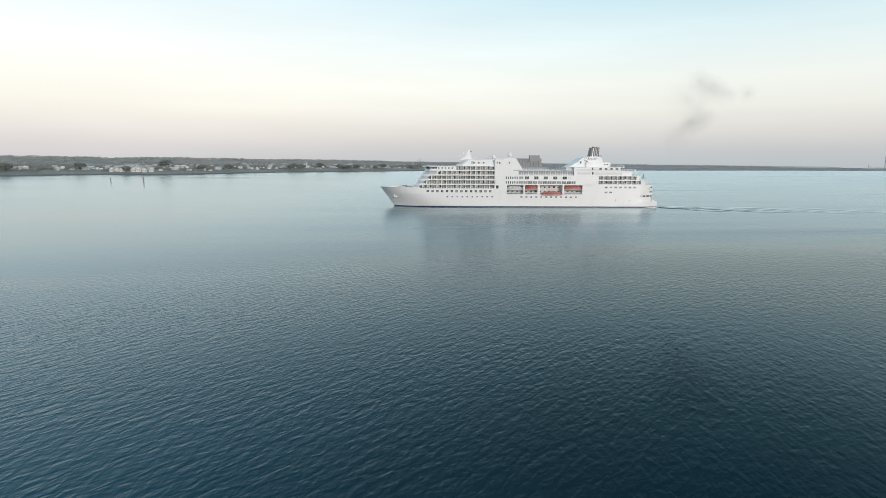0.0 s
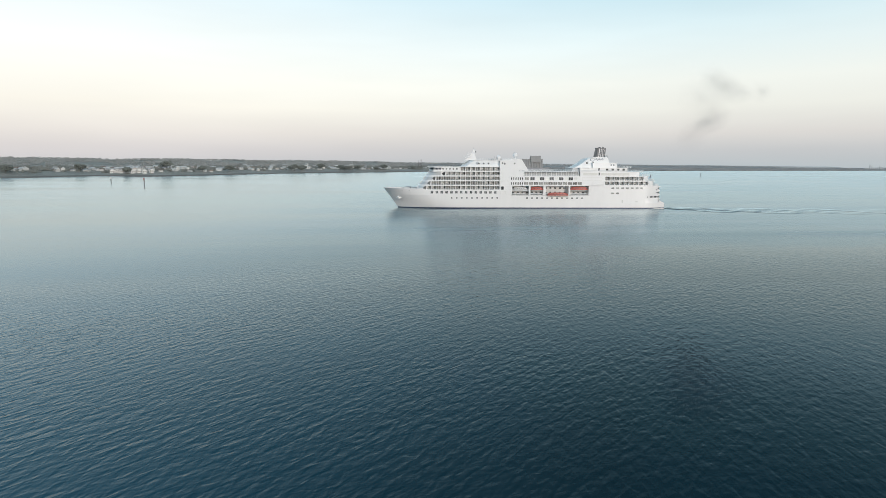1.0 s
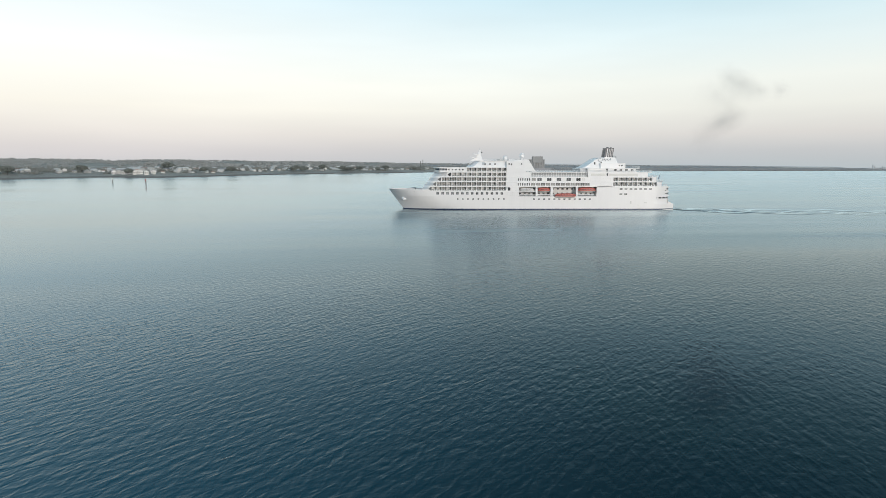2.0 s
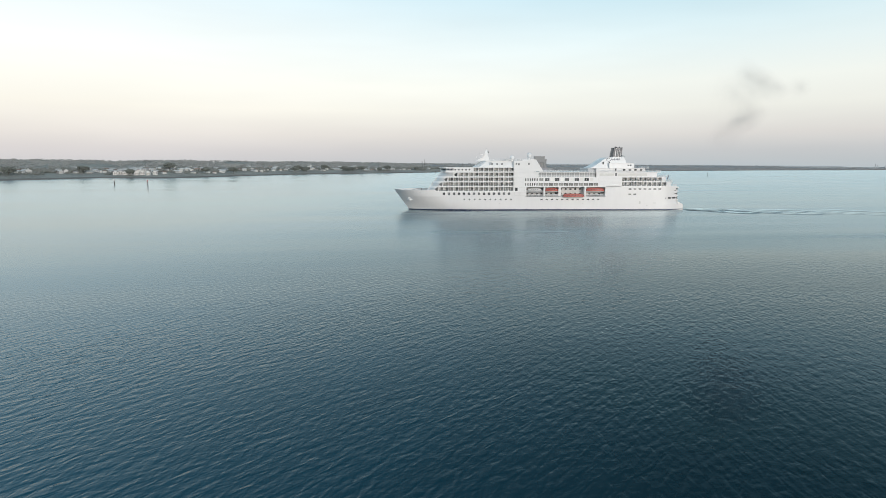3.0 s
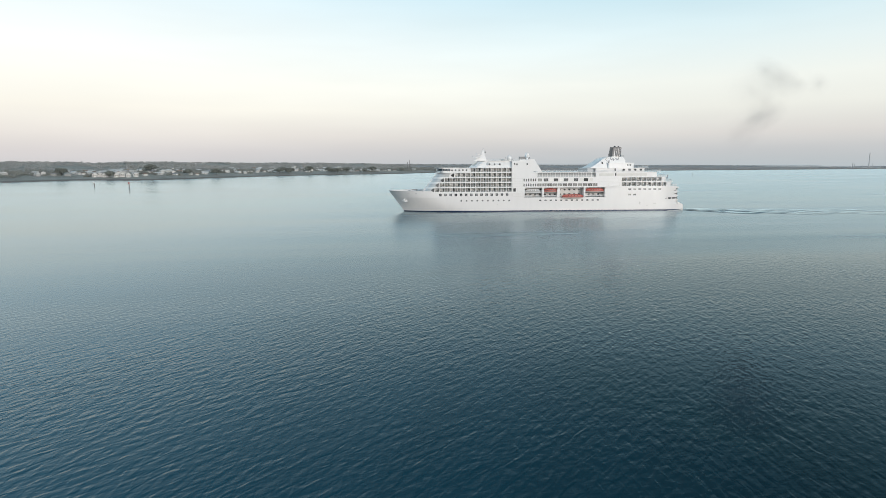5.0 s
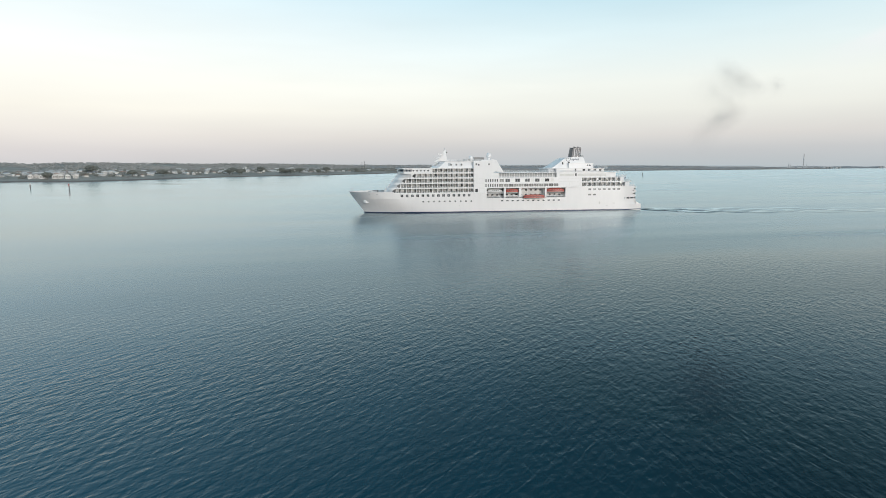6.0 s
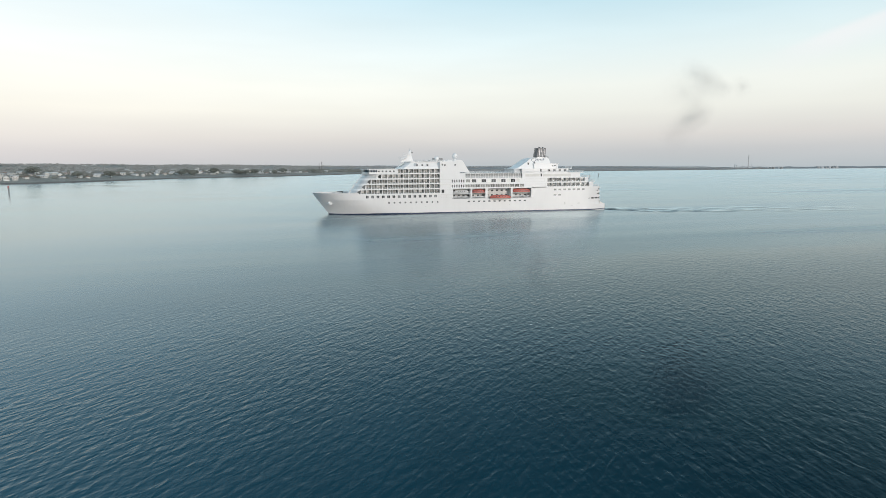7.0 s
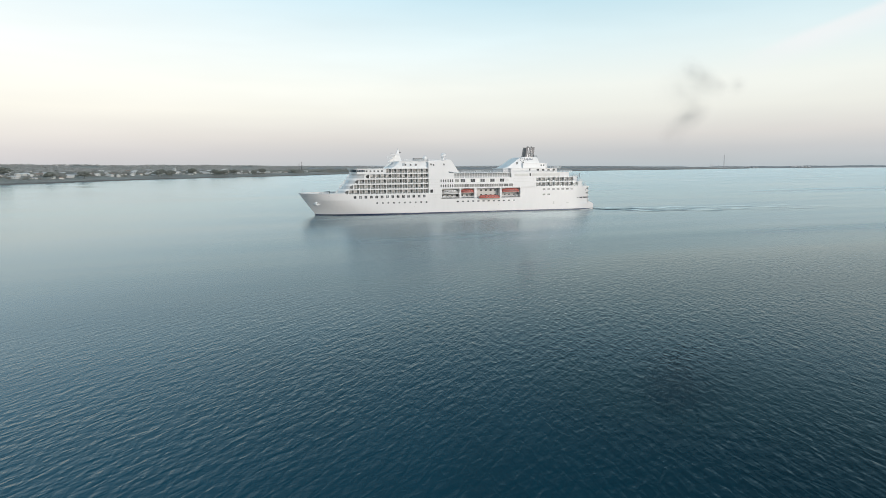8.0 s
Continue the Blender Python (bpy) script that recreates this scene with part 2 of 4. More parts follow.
        wake = ridge if wake is None else calc("ADD", wake, ridge)
    strength = calc("MULTIPLY", ramp(aft, 0.0, 8.0, 0.0, 1.0), calc("POWER", 2.718, calc("MULTIPLY", calc("MAXIMUM", aft, 0.0), -0.013)))
    height = calc("ADD", height, calc("MULTIPLY", calc("MULTIPLY", wake, strength), WAVE["wake"]))
    # ripples too small to see one by one
    slick = calc("MULTIPLY", calc("SUBTRACT", waves(4, 420, 38, 2, 0.6), 0.5), 0.26)
    calm = calc("MULTIPLY", ramp(breeze, 0.10, 1.0, 1.0, 0.0), ramp(sep.outputs["X"], -130.0, 40.0, 0.09, 0.17))
    L(calc("MAXIMUM", total(calm, slick, 0.07), 0.05), mirror.inputs["Roughness"])
    b = nt.nodes.new("ShaderNodeBump")
    b.inputs["Distance"].default_value = 1.0
    L(height, b.inputs["Height"])
    for n in (body, mirror, rim):
        L(b.outputs[0], n.inputs["Normal"])
    # reflection dimmed by position: mirror share reduced on the near water towards +x
    mirror_cut = calc("MULTIPLY", ramp(reach, -330.0, -150.0, 1.0, 0.0), ramp(sep.outputs["X"], -60.0, 80.0, 0.0, 0.30))
    L(calc("MULTIPLY", rim.outputs[0], calc("SUBTRACT", 1.0, mirror_cut)), sea.inputs[0])
    for i, n in enumerate((body, mirror)):
        L(n.outputs[0], sea.inputs[i + 1])
    L(sea.outputs[0], nt.nodes["Material Output"].inputs["Surface"])
    return m


WAVE = {"train": 0.108, "cross": 0.078, "chop": 0.028, "swell": 0.04, "wake": 0.75}
WATER = water_material()


# ---- mesh helpers ----
class Solid:
    """Collects boxes, prisms and lofts into one mesh."""

    def __init__(self):
        self.v, self.f = [], []

    def add(self, verts, faces):
        n = len(self.v)
        self.v += [tuple(p) for p in verts]
        self.f += [tuple(i + n for i in q) for q in faces]
        return self

    def box(self, x0, x1, y0, y1, z0, z1):
        return self.add([(x, y, z) for z in (z0, z1) for y in (y0, y1) for x in (x0, x1)],
                        [(0, 2, 3, 1), (4, 5, 7, 6), (0, 1, 5, 4), (2, 6, 7, 3), (0, 4, 6, 2), (1, 3, 7, 5)])

    def prism(self, low, high):
        """A closed body between two outlines with as many points."""
        n = len(low)
        return self.add(list(low) + list(high), [tuple(range(n - 1, -1, -1)), tuple(range(n, 2 * n))] +
                        [(i, (i + 1) % n, n + (i + 1) % n, n + i) for i in range(n)])

    def side(self, outline, y0, y1, taper=0.0):
        """An outline in x and z, drawn out across the ship from y0 to y1."""
        return self.prism([(x, y0, z) for x, z in outline], [(x, y1, z) for x, z in outline])

    def loft(self, rows):
        """A skin over rows of points of equal number."""
        n = len(rows[0])
        return self.add([p for r in rows for p in r], [(i * n + j, i * n + j + 1, (i + 1) * n + j + 1, (i + 1) * n + j)
                                                       for i in range(len(rows) - 1) for j in range(n - 1)])

    def rod(self, a, b, r, r2=None, n=8):
        a, b = Vector(a), Vector(b)
        q = (b - a).to_track_quat("Z", "Y")
        r2 = r if r2 is None else r2
        ring = [Vector((math.cos(2 * math.pi * k / n), math.sin(2 * math.pi * k / n), 0)) for k in range(n)]
        return self.prism([a + q @ (c * r) for c in ring], [b + q @ (c * r2) for c in ring])

    def ball(self, c, r, stretch=1.0, n=12, m=8):
        rows = [[(c[0] + r * math.sin(math.pi * i / m) * math.cos(2 * math.pi * j / n), c[1] + r * math.sin(math.pi * i / m) * math.sin(2 * math.pi * j / n),
                  c[2] + r * stretch * math.cos(math.pi * i / m)) for j in range(n + 1)] for i in range(m + 1)]
        return self.loft(rows)

    def mesh(self, name, mat, smooth=False):
        me = bpy.data.meshes.new(name)
        me.from_pydata(self.v, [], self.f)
        bm = bmesh.new()
        bm.from_mesh(me)
        bmesh.ops.remove_doubles(bm, verts=bm.verts, dist=1e-5)
        bmesh.ops.recalc_face_normals(bm, faces=bm.faces)
        bm.to_mesh(me)
        bm.free()
        me.materials.append(mat)
        if smooth:
            me.shade_smooth()
            me.set_sharp_from_angle(angle=radians(32))
        return me


def thing(name, label, category, group="", at=None):
    ob = tagged(new(name), label, category, group)
    if at is not None:
        ob.matrix_world = at
    return ob


def part(name, solid, mat, parent, label="", smooth=False, at=None):
    me = solid.mesh(name, mat, smooth) if isinstance(solid, Solid) else solid
    ob = new(name, me)
    ob.parent = parent
    if at is not None:
        ob.matrix_basis = at
    return tagged(ob, label) if label else ob


# ---- water ----
def build_water():
    radii = [0, 60, 150, 300, 500, 800, 1200, 2000, 3200, 5200]
    rows = [[(math.cos(a) * r, -350 + math.sin(a) * r, 0) for a in [2 * math.pi * k / 64 for k in range(65)]] for r in radii]
    s = Solid().loft(rows)
    me = s.mesh("water", WATER)
    if me.polygons[-1].normal.z < 0:
        me.flip_normals()
    ob = new("water", me)
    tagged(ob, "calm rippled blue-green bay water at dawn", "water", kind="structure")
    for p in ob.data.polygons:
        p.use_smooth = True


build_water()


# ---- land ----
SHORE = [(-1900, -150), (-1250, 250), (-930, 500), (-735, 705), (-690, 860), (-640, 900), (-545, 872), (-492, 975), (-428, 1195), (-335, 1430), (-155, 1630), (30, 1880),
         (225, 2250), (640, 2420), (1203, 2560), (1933, 2860), (2600, 3050), (2980, 3250), (3250, 3330)]
RIDGE = [(-1900, 47), (-400, 47), (-150, 46.5), (30, 46), (225, 44), (640, 39), (1203, 33), (1933, 31), (2760, 27), (3250, 16)]
INLAND = Vector((-0.45, 0.893, 0))
LENGTHS = [0.0]
for (xa, ya), (xb, yb) in zip(SHORE, SHORE[1:]):
    LENGTHS.append(LENGTHS[-1] + math.hypot(xb - xa, yb - ya))
COAST = LENGTHS[-1]


def shore_at(s):
    s = min(max(s, 0), COAST - 0.01)
    k = max(i for i in range(len(LENGTHS) - 1) if LENGTHS[i] <= s)
    u = (s - LENGTHS[k]) / (LENGTHS[k + 1] - LENGTHS[k])
    p = [Vector((*SHORE[min(max(i, 0), len(SHORE) - 1)], 0)) for i in (k - 1, k, k + 1, k + 2)]
    q = 0.5 * (2 * p[1] + (p[2] - p[0]) * u + (2 * p[0] - 5 * p[1] + 4 * p[2] - p[3]) * u * u + (3 * p[1] - p[0] - 3 * p[2] + p[3]) * u ** 3)
    return q + Vector((0, 6 * noise.noise((s * 0.02, 3.1, 0)), 0))


def land_at(s, d):
    """The ground d metres inland from the coast at s metres along it."""
    q = shore_at(s)
    ridge = float(np.interp(q.x, [a for a, _ in RIDGE], [b for _, b in RIDGE]))
    low = ridge / 50
    z = float(np.interp(d, [-25, 0, 14, 32, 70, 130, 1000, 1400], [-2, 0.2, 1.4, 2.4 + 1.5 * low, 3 + 4 * low, 4 + 8 * low, ridge * 0.9, ridge * 0.84]))
    p = q + INLAND * d
    z += min(max(d - 20, 0) / 100, 1) * (3.5 * noise.noise((p.x * 0.006, p.y * 0.006, 0)) + 1.2 * noise.noise((p.x * 0.03, p.y * 0.03, 5))) * (0.4 + 0.6 * low)
    return Vector((p.x, p.y, z))


def build_land():
    ds = [-25, -8, 0, 6, 14, 22, 32, 50, 70, 95, 130, 180, 250, 340, 450, 580, 720, 860, 1000, 1180, 1400]
    rows = [[land_at(COAST * i / 330, d) for d in ds] for i in range(331)]
    low = Solid().loft([r[:6] for r in rows])
    cut = 175
    top = Solid().loft([r[5:] for r in rows[:cut]])
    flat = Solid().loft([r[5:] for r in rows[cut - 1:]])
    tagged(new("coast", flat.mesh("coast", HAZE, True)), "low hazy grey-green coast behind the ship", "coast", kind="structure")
    tagged(new("ground", top.mesh("ground", LAND, True)), "dull green-brown scrubby hillside rising behind the far shore", "ground", kind="structure")
    tagged(new("beach", low.mesh("beach", SAND, True)), "narrow wet brown sand beach along the far shore", "beach", kind="structure")
    # the opposite coast of the bay, at the edge of sight
    far = Solid()
    rows = []
    for i in range(81):
        u = i / 80
        x, y = 3120 + 1900 * u, 3660 - 190 * u
        h = 15 + 5 * noise.noise((x * 0.004, 0, 7)) + 4 * noise.noise((x * 0.02, 2, 7))
        rows.append([(x, y, -1), (x, y + 10, 2), (x, y + 60, h * 0.55), (x, y + 120, h), (x - 20, y + 200, h * 0.8)])
    far.loft(rows)
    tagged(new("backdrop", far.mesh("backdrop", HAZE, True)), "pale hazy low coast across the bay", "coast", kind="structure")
    # pale hills inland, behind everything
    hill = Solid()
    rows = []
    for i in range(121):
        x, y = -700 + 3900 * i / 120, 4350 - 300 * i / 120
        h = (45 - 24 * (i / 120) ** 1.5) * (1 + 0.10 * noise.noise((x * 0.003, 0, 4)) + 0.07 * noise.noise((x * 0.02, 2, 4)))
        rows.append([(x, y - 250, -1), (x, y - 120, h * 0.6), (x, y, h), (x, y + 150, h * 0.7)])
    hill.loft(rows)
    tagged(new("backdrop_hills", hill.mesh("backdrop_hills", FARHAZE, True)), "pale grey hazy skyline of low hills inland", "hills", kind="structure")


build_land()


def blob_mesh(name, blobs, mat, rough=0.28):
    """Many small lumpy crowns in one mesh; blobs are (x, y, z, radius, height)."""
    ico = bmesh.new()
    bmesh.ops.create_icosphere(ico, subdivisions=1, radius=1)
    ico.verts.ensure_lookup_table()
    base = np.array([v.co[:] for v in ico.verts])
    tri = np.array([[v.index for v in f.verts] for f in ico.faces])
    ico.free()
    n, m = len(blobs), len(base)
    b = np.array(blobs)
    rng = np.random.default_rng(7)
    lump = 1 + rough * rng.standard_normal((n, m, 1)).clip(-1.6, 1.6)
    turn = rng.uniform(0, 6.28, n)
    c, s = np.cos(turn)[:, None], np.sin(turn)[:, None]
    p = base[None] * lump
    v = np.stack([p[..., 0] * c - p[..., 1] * s, p[..., 0] * s + p[..., 1] * c, p[..., 2]], -1) * np.stack([b[:, 3], b[:, 3], b[:, 4]], -1)[:, None] + b[:, None, :3]
    faces = (tri[None] + (np.arange(n) * m)[:, None, None]).reshape(-1, 3)
    me = bpy.data.meshes.new(name)
    me.from_pydata(v.reshape(-1, 3).tolist(), [], faces.tolist())
    me.materials.append(mat)
    me.shade_smooth()
    return me


def house(w, d, h, storeys, wall, roof):
    """A gabled house about the middle of its foot, its long front towards -y."""
    hs = thing("house", "pale gabled house among trees on the far shore", "house", "houses on the far shore")
    part("wall", Solid().box(-w / 2, w / 2, -d / 2, d / 2, -2, h), wall, hs)
    r = Solid().prism([(-w / 2 - 0.6, -d / 2 - 0.6, h), (-w / 2 - 0.6, d / 2 + 0.6, h), (-w / 2 - 0.6, 0, h + d * 0.24)], [(w / 2 + 0.6, -d / 2 - 0.6, h), (w / 2 + 0.6, d / 2 + 0.6, h), (w / 2 + 0.6, 0, h + d * 0.24)])
    part("roof", r, roof, hs)
    for k in range(storeys):
        for i in range(max(2, int(w / 4))):
            x = -w / 2 + w * (i + 0.5) / max(2, int(w / 4))
            win = part("window", Solid().box(x - 0.95, x + 0.95, -d / 2 - 0.08, -d / 2 + 0.02, 0.8 + 2.9 * k, 2.3 + 2.9 * k), WHITE, hs)
            part("pane", Solid().box(x - 0.8, x + 0.8, -d / 2 - 0.11, -d / 2 - 0.05, 0.95 + 2.9 * k, 2.15 + 2.9 * k), SHIPGLASS, win)
    return hs


def shore_s(x):
    """How far along the coast the shoreline has that x (right of the headland)."""
    return float(np.interp(x, [p[0] for p in SHORE], LENGTHS))


rnd = random.Random(11)
SPOTS = []
# streets of houses: (from x, to x, metres inland, how many)
for xa, xb, d, count in ((-1000, -700, 110, 10), (-1000, -690, 240, 9), (-720, -560, 150, 10), (-700, -480, 260, 12), (-545, -440, 95, 9), (-520, -420, 190, 8), (-430, -330, 100, 7), (-430, -300, 260, 8), (-335, -160, 120, 9), (-330, -100, 300, 9),
                         (-155, 30, 110, 7), (-150, 30, 270, 8), (30, 225, 130, 7), (-980, -420, 180, 24), (-640, -200, 220, 20), (-420, 0, 190, 16), (-1000, -500, 210, 16), (-560, -60, 420, 8), (-900, -350, 155, 20), (-500, 0, 150, 16), (-860, -250, 285, 14)):
    for i in range(count):
        u = (i + rnd.uniform(0.1, 0.9)) / count
        SPOTS.append((shore_s(xa + (xb - xa) * u), d + rnd.uniform(-28, 28)))
KINDS = [house(11, 7, 2.7, 1, WALLS[0], ROOFS[0]), house(14, 8, 2.9, 1, WALLS[0], ROOFS[2]), house(12, 8, 3.0, 1, WALLS[0], ROOFS[1]), house(19, 9, 3.2, 1, WALLS[0], ROOFS[2]), house(11, 8, 5.4, 2, WALLS[0], ROOFS[2])]
for n_h, (s, d) in enumerate(SPOTS):
    at = Matrix.Translation(land_at(s, d)) @ Matrix.Rotation(radians(-28 + rnd.uniform(-35, 55)), 4, "Z")
    kind = KINDS[n_h % 5]
    if n_h < 5:
        kind.matrix_world = at
    else:
        copy_thing(kind, at)


def terrace_house():
    hs = thing("terrace_house", "cream two-storey waterfront unit with a steep gable", "house", "waterfront units in a row")
    part("wall", Solid().prism([(-4.6, -5, -2), (4.6, -5, -2), (4.6, -5, 6), (0, -5, 9.6), (-4.6, -5, 6)], [(-4.6, 5, -2), (4.6, 5, -2), (4.6, 5, 6), (0, 5, 9.6), (-4.6, 5, 6)]), WALLS[0], hs)
    r = Solid()
    r.prism([(-5.0, -5.3, 5.7), (0, -5.3, 9.75), (5.0, -5.3, 5.7), (5.0, -5.3, 6.0), (0, -5.3, 10.1), (-5.0, -5.3, 6.0)], [(-5.0, 5.3, 5.7), (0, 5.3, 9.75), (5.0, 5.3, 5.7), (5.0, 5.3, 6.0), (0, 5.3, 10.1), (-5.0, 5.3, 6.0)])
    part("roof", r, ROOFS[0], hs)
    for z in (0.9, 3.7):
        for x in (-2.3, 2.3):
            win = part("window", Solid().box(x - 1.3, x + 1.3, -5.08, -4.98, z, z + 1.7), WHITE, hs)
            part("pane", Solid().box(x - 1.1, x + 1.1, -5.12, -5.05, z + 0.15, z + 1.55), SHIPGLASS, win)
    part("balcony", Solid().box(-4.2, 4.2, -6.4, -5.1, 2.9, 3.1).box(-4.2, 4.2, -6.4, -6.3, 3.1, 4.0), WALLS[1], hs)
    return hs


unit = terrace_house()
for i in range(8):
    at = Matrix.Translation(land_at(shore_s(-640 + i * 14), 62 + (i % 2) * 9)) @ Matrix.Rotation(radians(28), 4, "Z")
    if i == 0:
        unit.matrix_world = at
    else:
        copy_thing(unit, at)


# single big trees that stand out along the shore
def big_tree(height, spread):
    t = thing("tree", "dark dense spreading shore tree among houses", "tree", "large trees on the far shore")
    tr = Solid().rod((0, 0, -1.5), (0.2, 0, height * 0.45), 0.5, 0.3)
    for k in range(5):
        a = k * 1.26
        tr.rod((0.2, 0, height * (0.3 + 0.03 * k)), (math.cos(a) * spread * 0.55, math.sin(a) * spread * 0.55, height * 0.62), 0.22, 0.08, 6)
    part("trunk", tr, BARK, t)
    r = random.Random(int(height * 10))
    blobs = []
    for k in range(130):
        a, q, w = r.uniform(0, 6.28), r.uniform(0, 1) ** 0.5, r.uniform(-0.9, 1)
        reach = spread * q * math.sqrt(max(0.1, 1 - (w * 0.85) ** 2))
        blobs.append((math.cos(a) * reach, math.sin(a) * reach, height * (0.66 + 0.30 * w * (1.1 - 0.4 * q)), r.uniform(1.1, 2.6), r.uniform(0.9, 1.8)))
    crown = new("crown", blob_mesh("crown", blobs, TREELEAF, 0.35))
    crown.parent = t
    return t


TREES = [big_tree(18, 13), big_tree(21, 15), big_tree(15, 9)]
for n_t, (x, d) in enumerate(((-352, 50), (-345, 64), (-336, 52), (-328, 60), (-228, 45), (-215, 55), (-204, 48), (-270, 90), (-600, 45), (-735, 60), (-820, 80), (-480, 70), (-170, 80), (-90, 70), (20, 90), (-690, 120), (-520, 130), (-120, 60), (-450, 55))):
    at = Matrix.Translation(land_at(shore_s(x), d)) @ Matrix.Rotation(n_t * 1.1, 4, "Z")
    if n_t < 3:
        TREES[n_t].matrix_world = at
    else:
        copy_thing(TREES[n_t % 3], at)


def crown_of(blobs, r, p, wide, tall, count):
    """A tree of several small leafy clumps round the ground point p."""
    for k in range(count):
        a, q, u = r.uniform(0, 6.28), wide * r.random() ** 0.5, r.random()
        blobs.append((p.x + math.cos(a) * q, p.y + math.sin(a) * q, p.z + tall * (0.25 + 0.7 * u * (1.1 - 0.5 * q / wide)), wide * r.uniform(0.28, 0.5), tall * r.uniform(0.16, 0.3)))


def build_woods():
    r = random.Random(3)
    near, hill, far = [], [], []
    s_end, s_mid = shore_s(3200), shore_s(620)
    while len(near) < 32000:                                # garden and street trees between the houses
        s, d = r.uniform(150, s_mid), r.uniform(70, 280)
        if any(abs(s - hs) < 9 and hd - 40 < d < hd + 8 for hs, hd in SPOTS):
            continue
        p = land_at(s, d)
        if noise.noise((p.x * 0.012, p.y * 0.012, 9)) < -0.28 + 0.35 * (d < 110):
            continue
        crown_of(near, r, p, r.uniform(2.0, 5.0), r.uniform(3.0, 8.0), 7)
    while len(hill) < 9000:                                 # low scrub above the beach
        p = land_at(r.uniform(150, s_mid), r.uniform(24, 120))
        if noise.noise((p.x * 0.015, p.y * 0.015, 4)) > -0.1:
            crown_of(hill, r, p, r.uniform(0.8, 2.2), r.uniform(0.8, 1.8), 3)
    while len(hill) < 44000:                                # open woodland on the slope
        p = land_at(r.uniform(150, s_mid), 270 + 830 * r.random() ** 0.8)
        if noise.noise((p.x * 0.006, p.y * 0.006, 2)) > -0.3:
            crown_of(hill, r, p, r.uniform(2.5, 6.0), r.uniform(2.5, 6.5), 5)
    while len(far) < 7000:
        s = r.uniform(s_mid, s_end)
        p = land_at(s, r.uniform(20, 320))
        size = r.uniform(1.2, 2.6)
        far.append((p.x, p.y, p.z + size * 0.5, size * r.uniform(1.0, 2.2), size * r.uniform(0.6, 1.0)))
    while len(far) < 8600:                                  # taller stands along the skyline
        s = r.uniform(s_mid, s_end)
        p = land_at(s, r.uniform(650, 1000))
        size = r.uniform(1.5, 4.2) * (0.5 + 1.2 * max(0.0, noise.noise((s * 0.006, 1.7, 0))))
        far.append((p.x, p.y, p.z + size * 0.4, size * r.uniform(1.2, 3.0), size * r.uniform(0.8, 1.3)))
    tagged(new("woods", blob_mesh("woods", near, LEAF, 0.35)), "dull green trees between the houses of the far shore", "trees", kind="stuff")
    tagged(new("hill_woods", blob_mesh("hill_woods", hill, SLOPELEAF, 0.35)), "grey-green scrub and open woodland on the hillside, paled with painted haze", "trees", kind="stuff")
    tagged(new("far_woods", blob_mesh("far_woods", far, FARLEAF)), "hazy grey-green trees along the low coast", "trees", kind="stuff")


build_woods()


# grain store behind the ship
silo = thing("grain_silo", "weathered grey concrete grain silo block with a head house", "silo")
for k in range(18):
    part("silo_cell", Solid().rod((443.75 + k * 7.5, 2338, 0), (443.75 + k * 7.5, 2338, 52), 4.1, n=14), CONCRETE, silo)
part("silo_gallery", Solid().box(440, 575, 2334, 2346, 51, 55), CONCRETE, silo)
part("head_house", Solid().box(518, 565, 2330, 2352, 40, 69), CONCRETE, silo)
part("loading_shed", Solid().box(430, 600, 2318, 2331, 0, 15), ROOFS[0], silo)


def steel_mast(x, y, z0, z1, r, label):
    m = thing("lattice_tower", label, "tower")
    s = Solid()
    for sx in (-1, 1):
        for sy in (-1, 1):
            s.rod((sx * r, sy * r, 0), (sx * r * 0.3, sy * r * 0.3, z1 - z0), 0.35, 0.25, 5)
    for k in range(8):
        f = 1 - 0.7 * k / 8
        q = (z1 - z0) * k / 8
        s.rod((-r * f, -r * f, q), (r * f, -r * f, q + (z1 - z0) / 9), 0.22, n=4).rod((r * f, r * f, q), (-r * f, r * f, q + (z1 - z0) / 9), 0.22, n=4)
    part("lattice", s, STEEL, m)
    m.matrix_world = pose(x, y, z0)
    return m


steel_mast(12, 2150, 14, 52, 2.6, "dark slim lattice tower on the far shore")
steel_mast(2, 2165, 14, 46, 1.4, "dark slim lattice tower on the far shore")

# works with a tall stack at the end of the far coast
works = thing("refinery", "hazy industrial works with a tall chimney stack and tanks", "factory")
part("chimney", Solid().rod((3070, 3390, 2), (3070, 3390, 104), 3.6, 2.4, 14), FARWORKS, works, "tall slim chimney stack")
part("chimney_band", Solid().rod((3070, 3390, 84), (3070, 3390, 92), 3.1, 3.0, 14), WALLS[0], works, "pale band round the stack")
for x, y, w, h in ((2950, 3380, 5, 36), (2975, 3395, 4, 30), (3020, 3385, 6, 26), (3100, 3395, 3, 33), (3150, 3390, 3, 27)):
    part("column", Solid().rod((x, y, 2), (x, y, h), w * 0.6, w * 0.5, 10), FARWORKS, works)
for k in range(8):
    part("tank", Solid().rod((3130 + 32 * k, 3385 + 6 * (k % 3), 1), (3130 + 32 * k, 3385 + 6 * (k % 3), 11 + 2 * (k % 2)), 10, n=18), CONCRETE if k % 3 else FARWORKS, works)
part("process_block", Solid().box(2930, 3110, 3395, 3412, 1, 13), FARWORKS, works)
for k in range(6):
    t = thing("storage_tank", "pale storage tank on the hazy opposite coast", "tank", "tanks on the opposite coast", at=pose(3860 + 34 * k, 3575, 4))
    part("shell", Solid().rod((0, 0, 0), (0, 0, 9 + 2 * (k % 2)), 11, n=16), FARWORKS if k % 2 else CONCRETE, t)


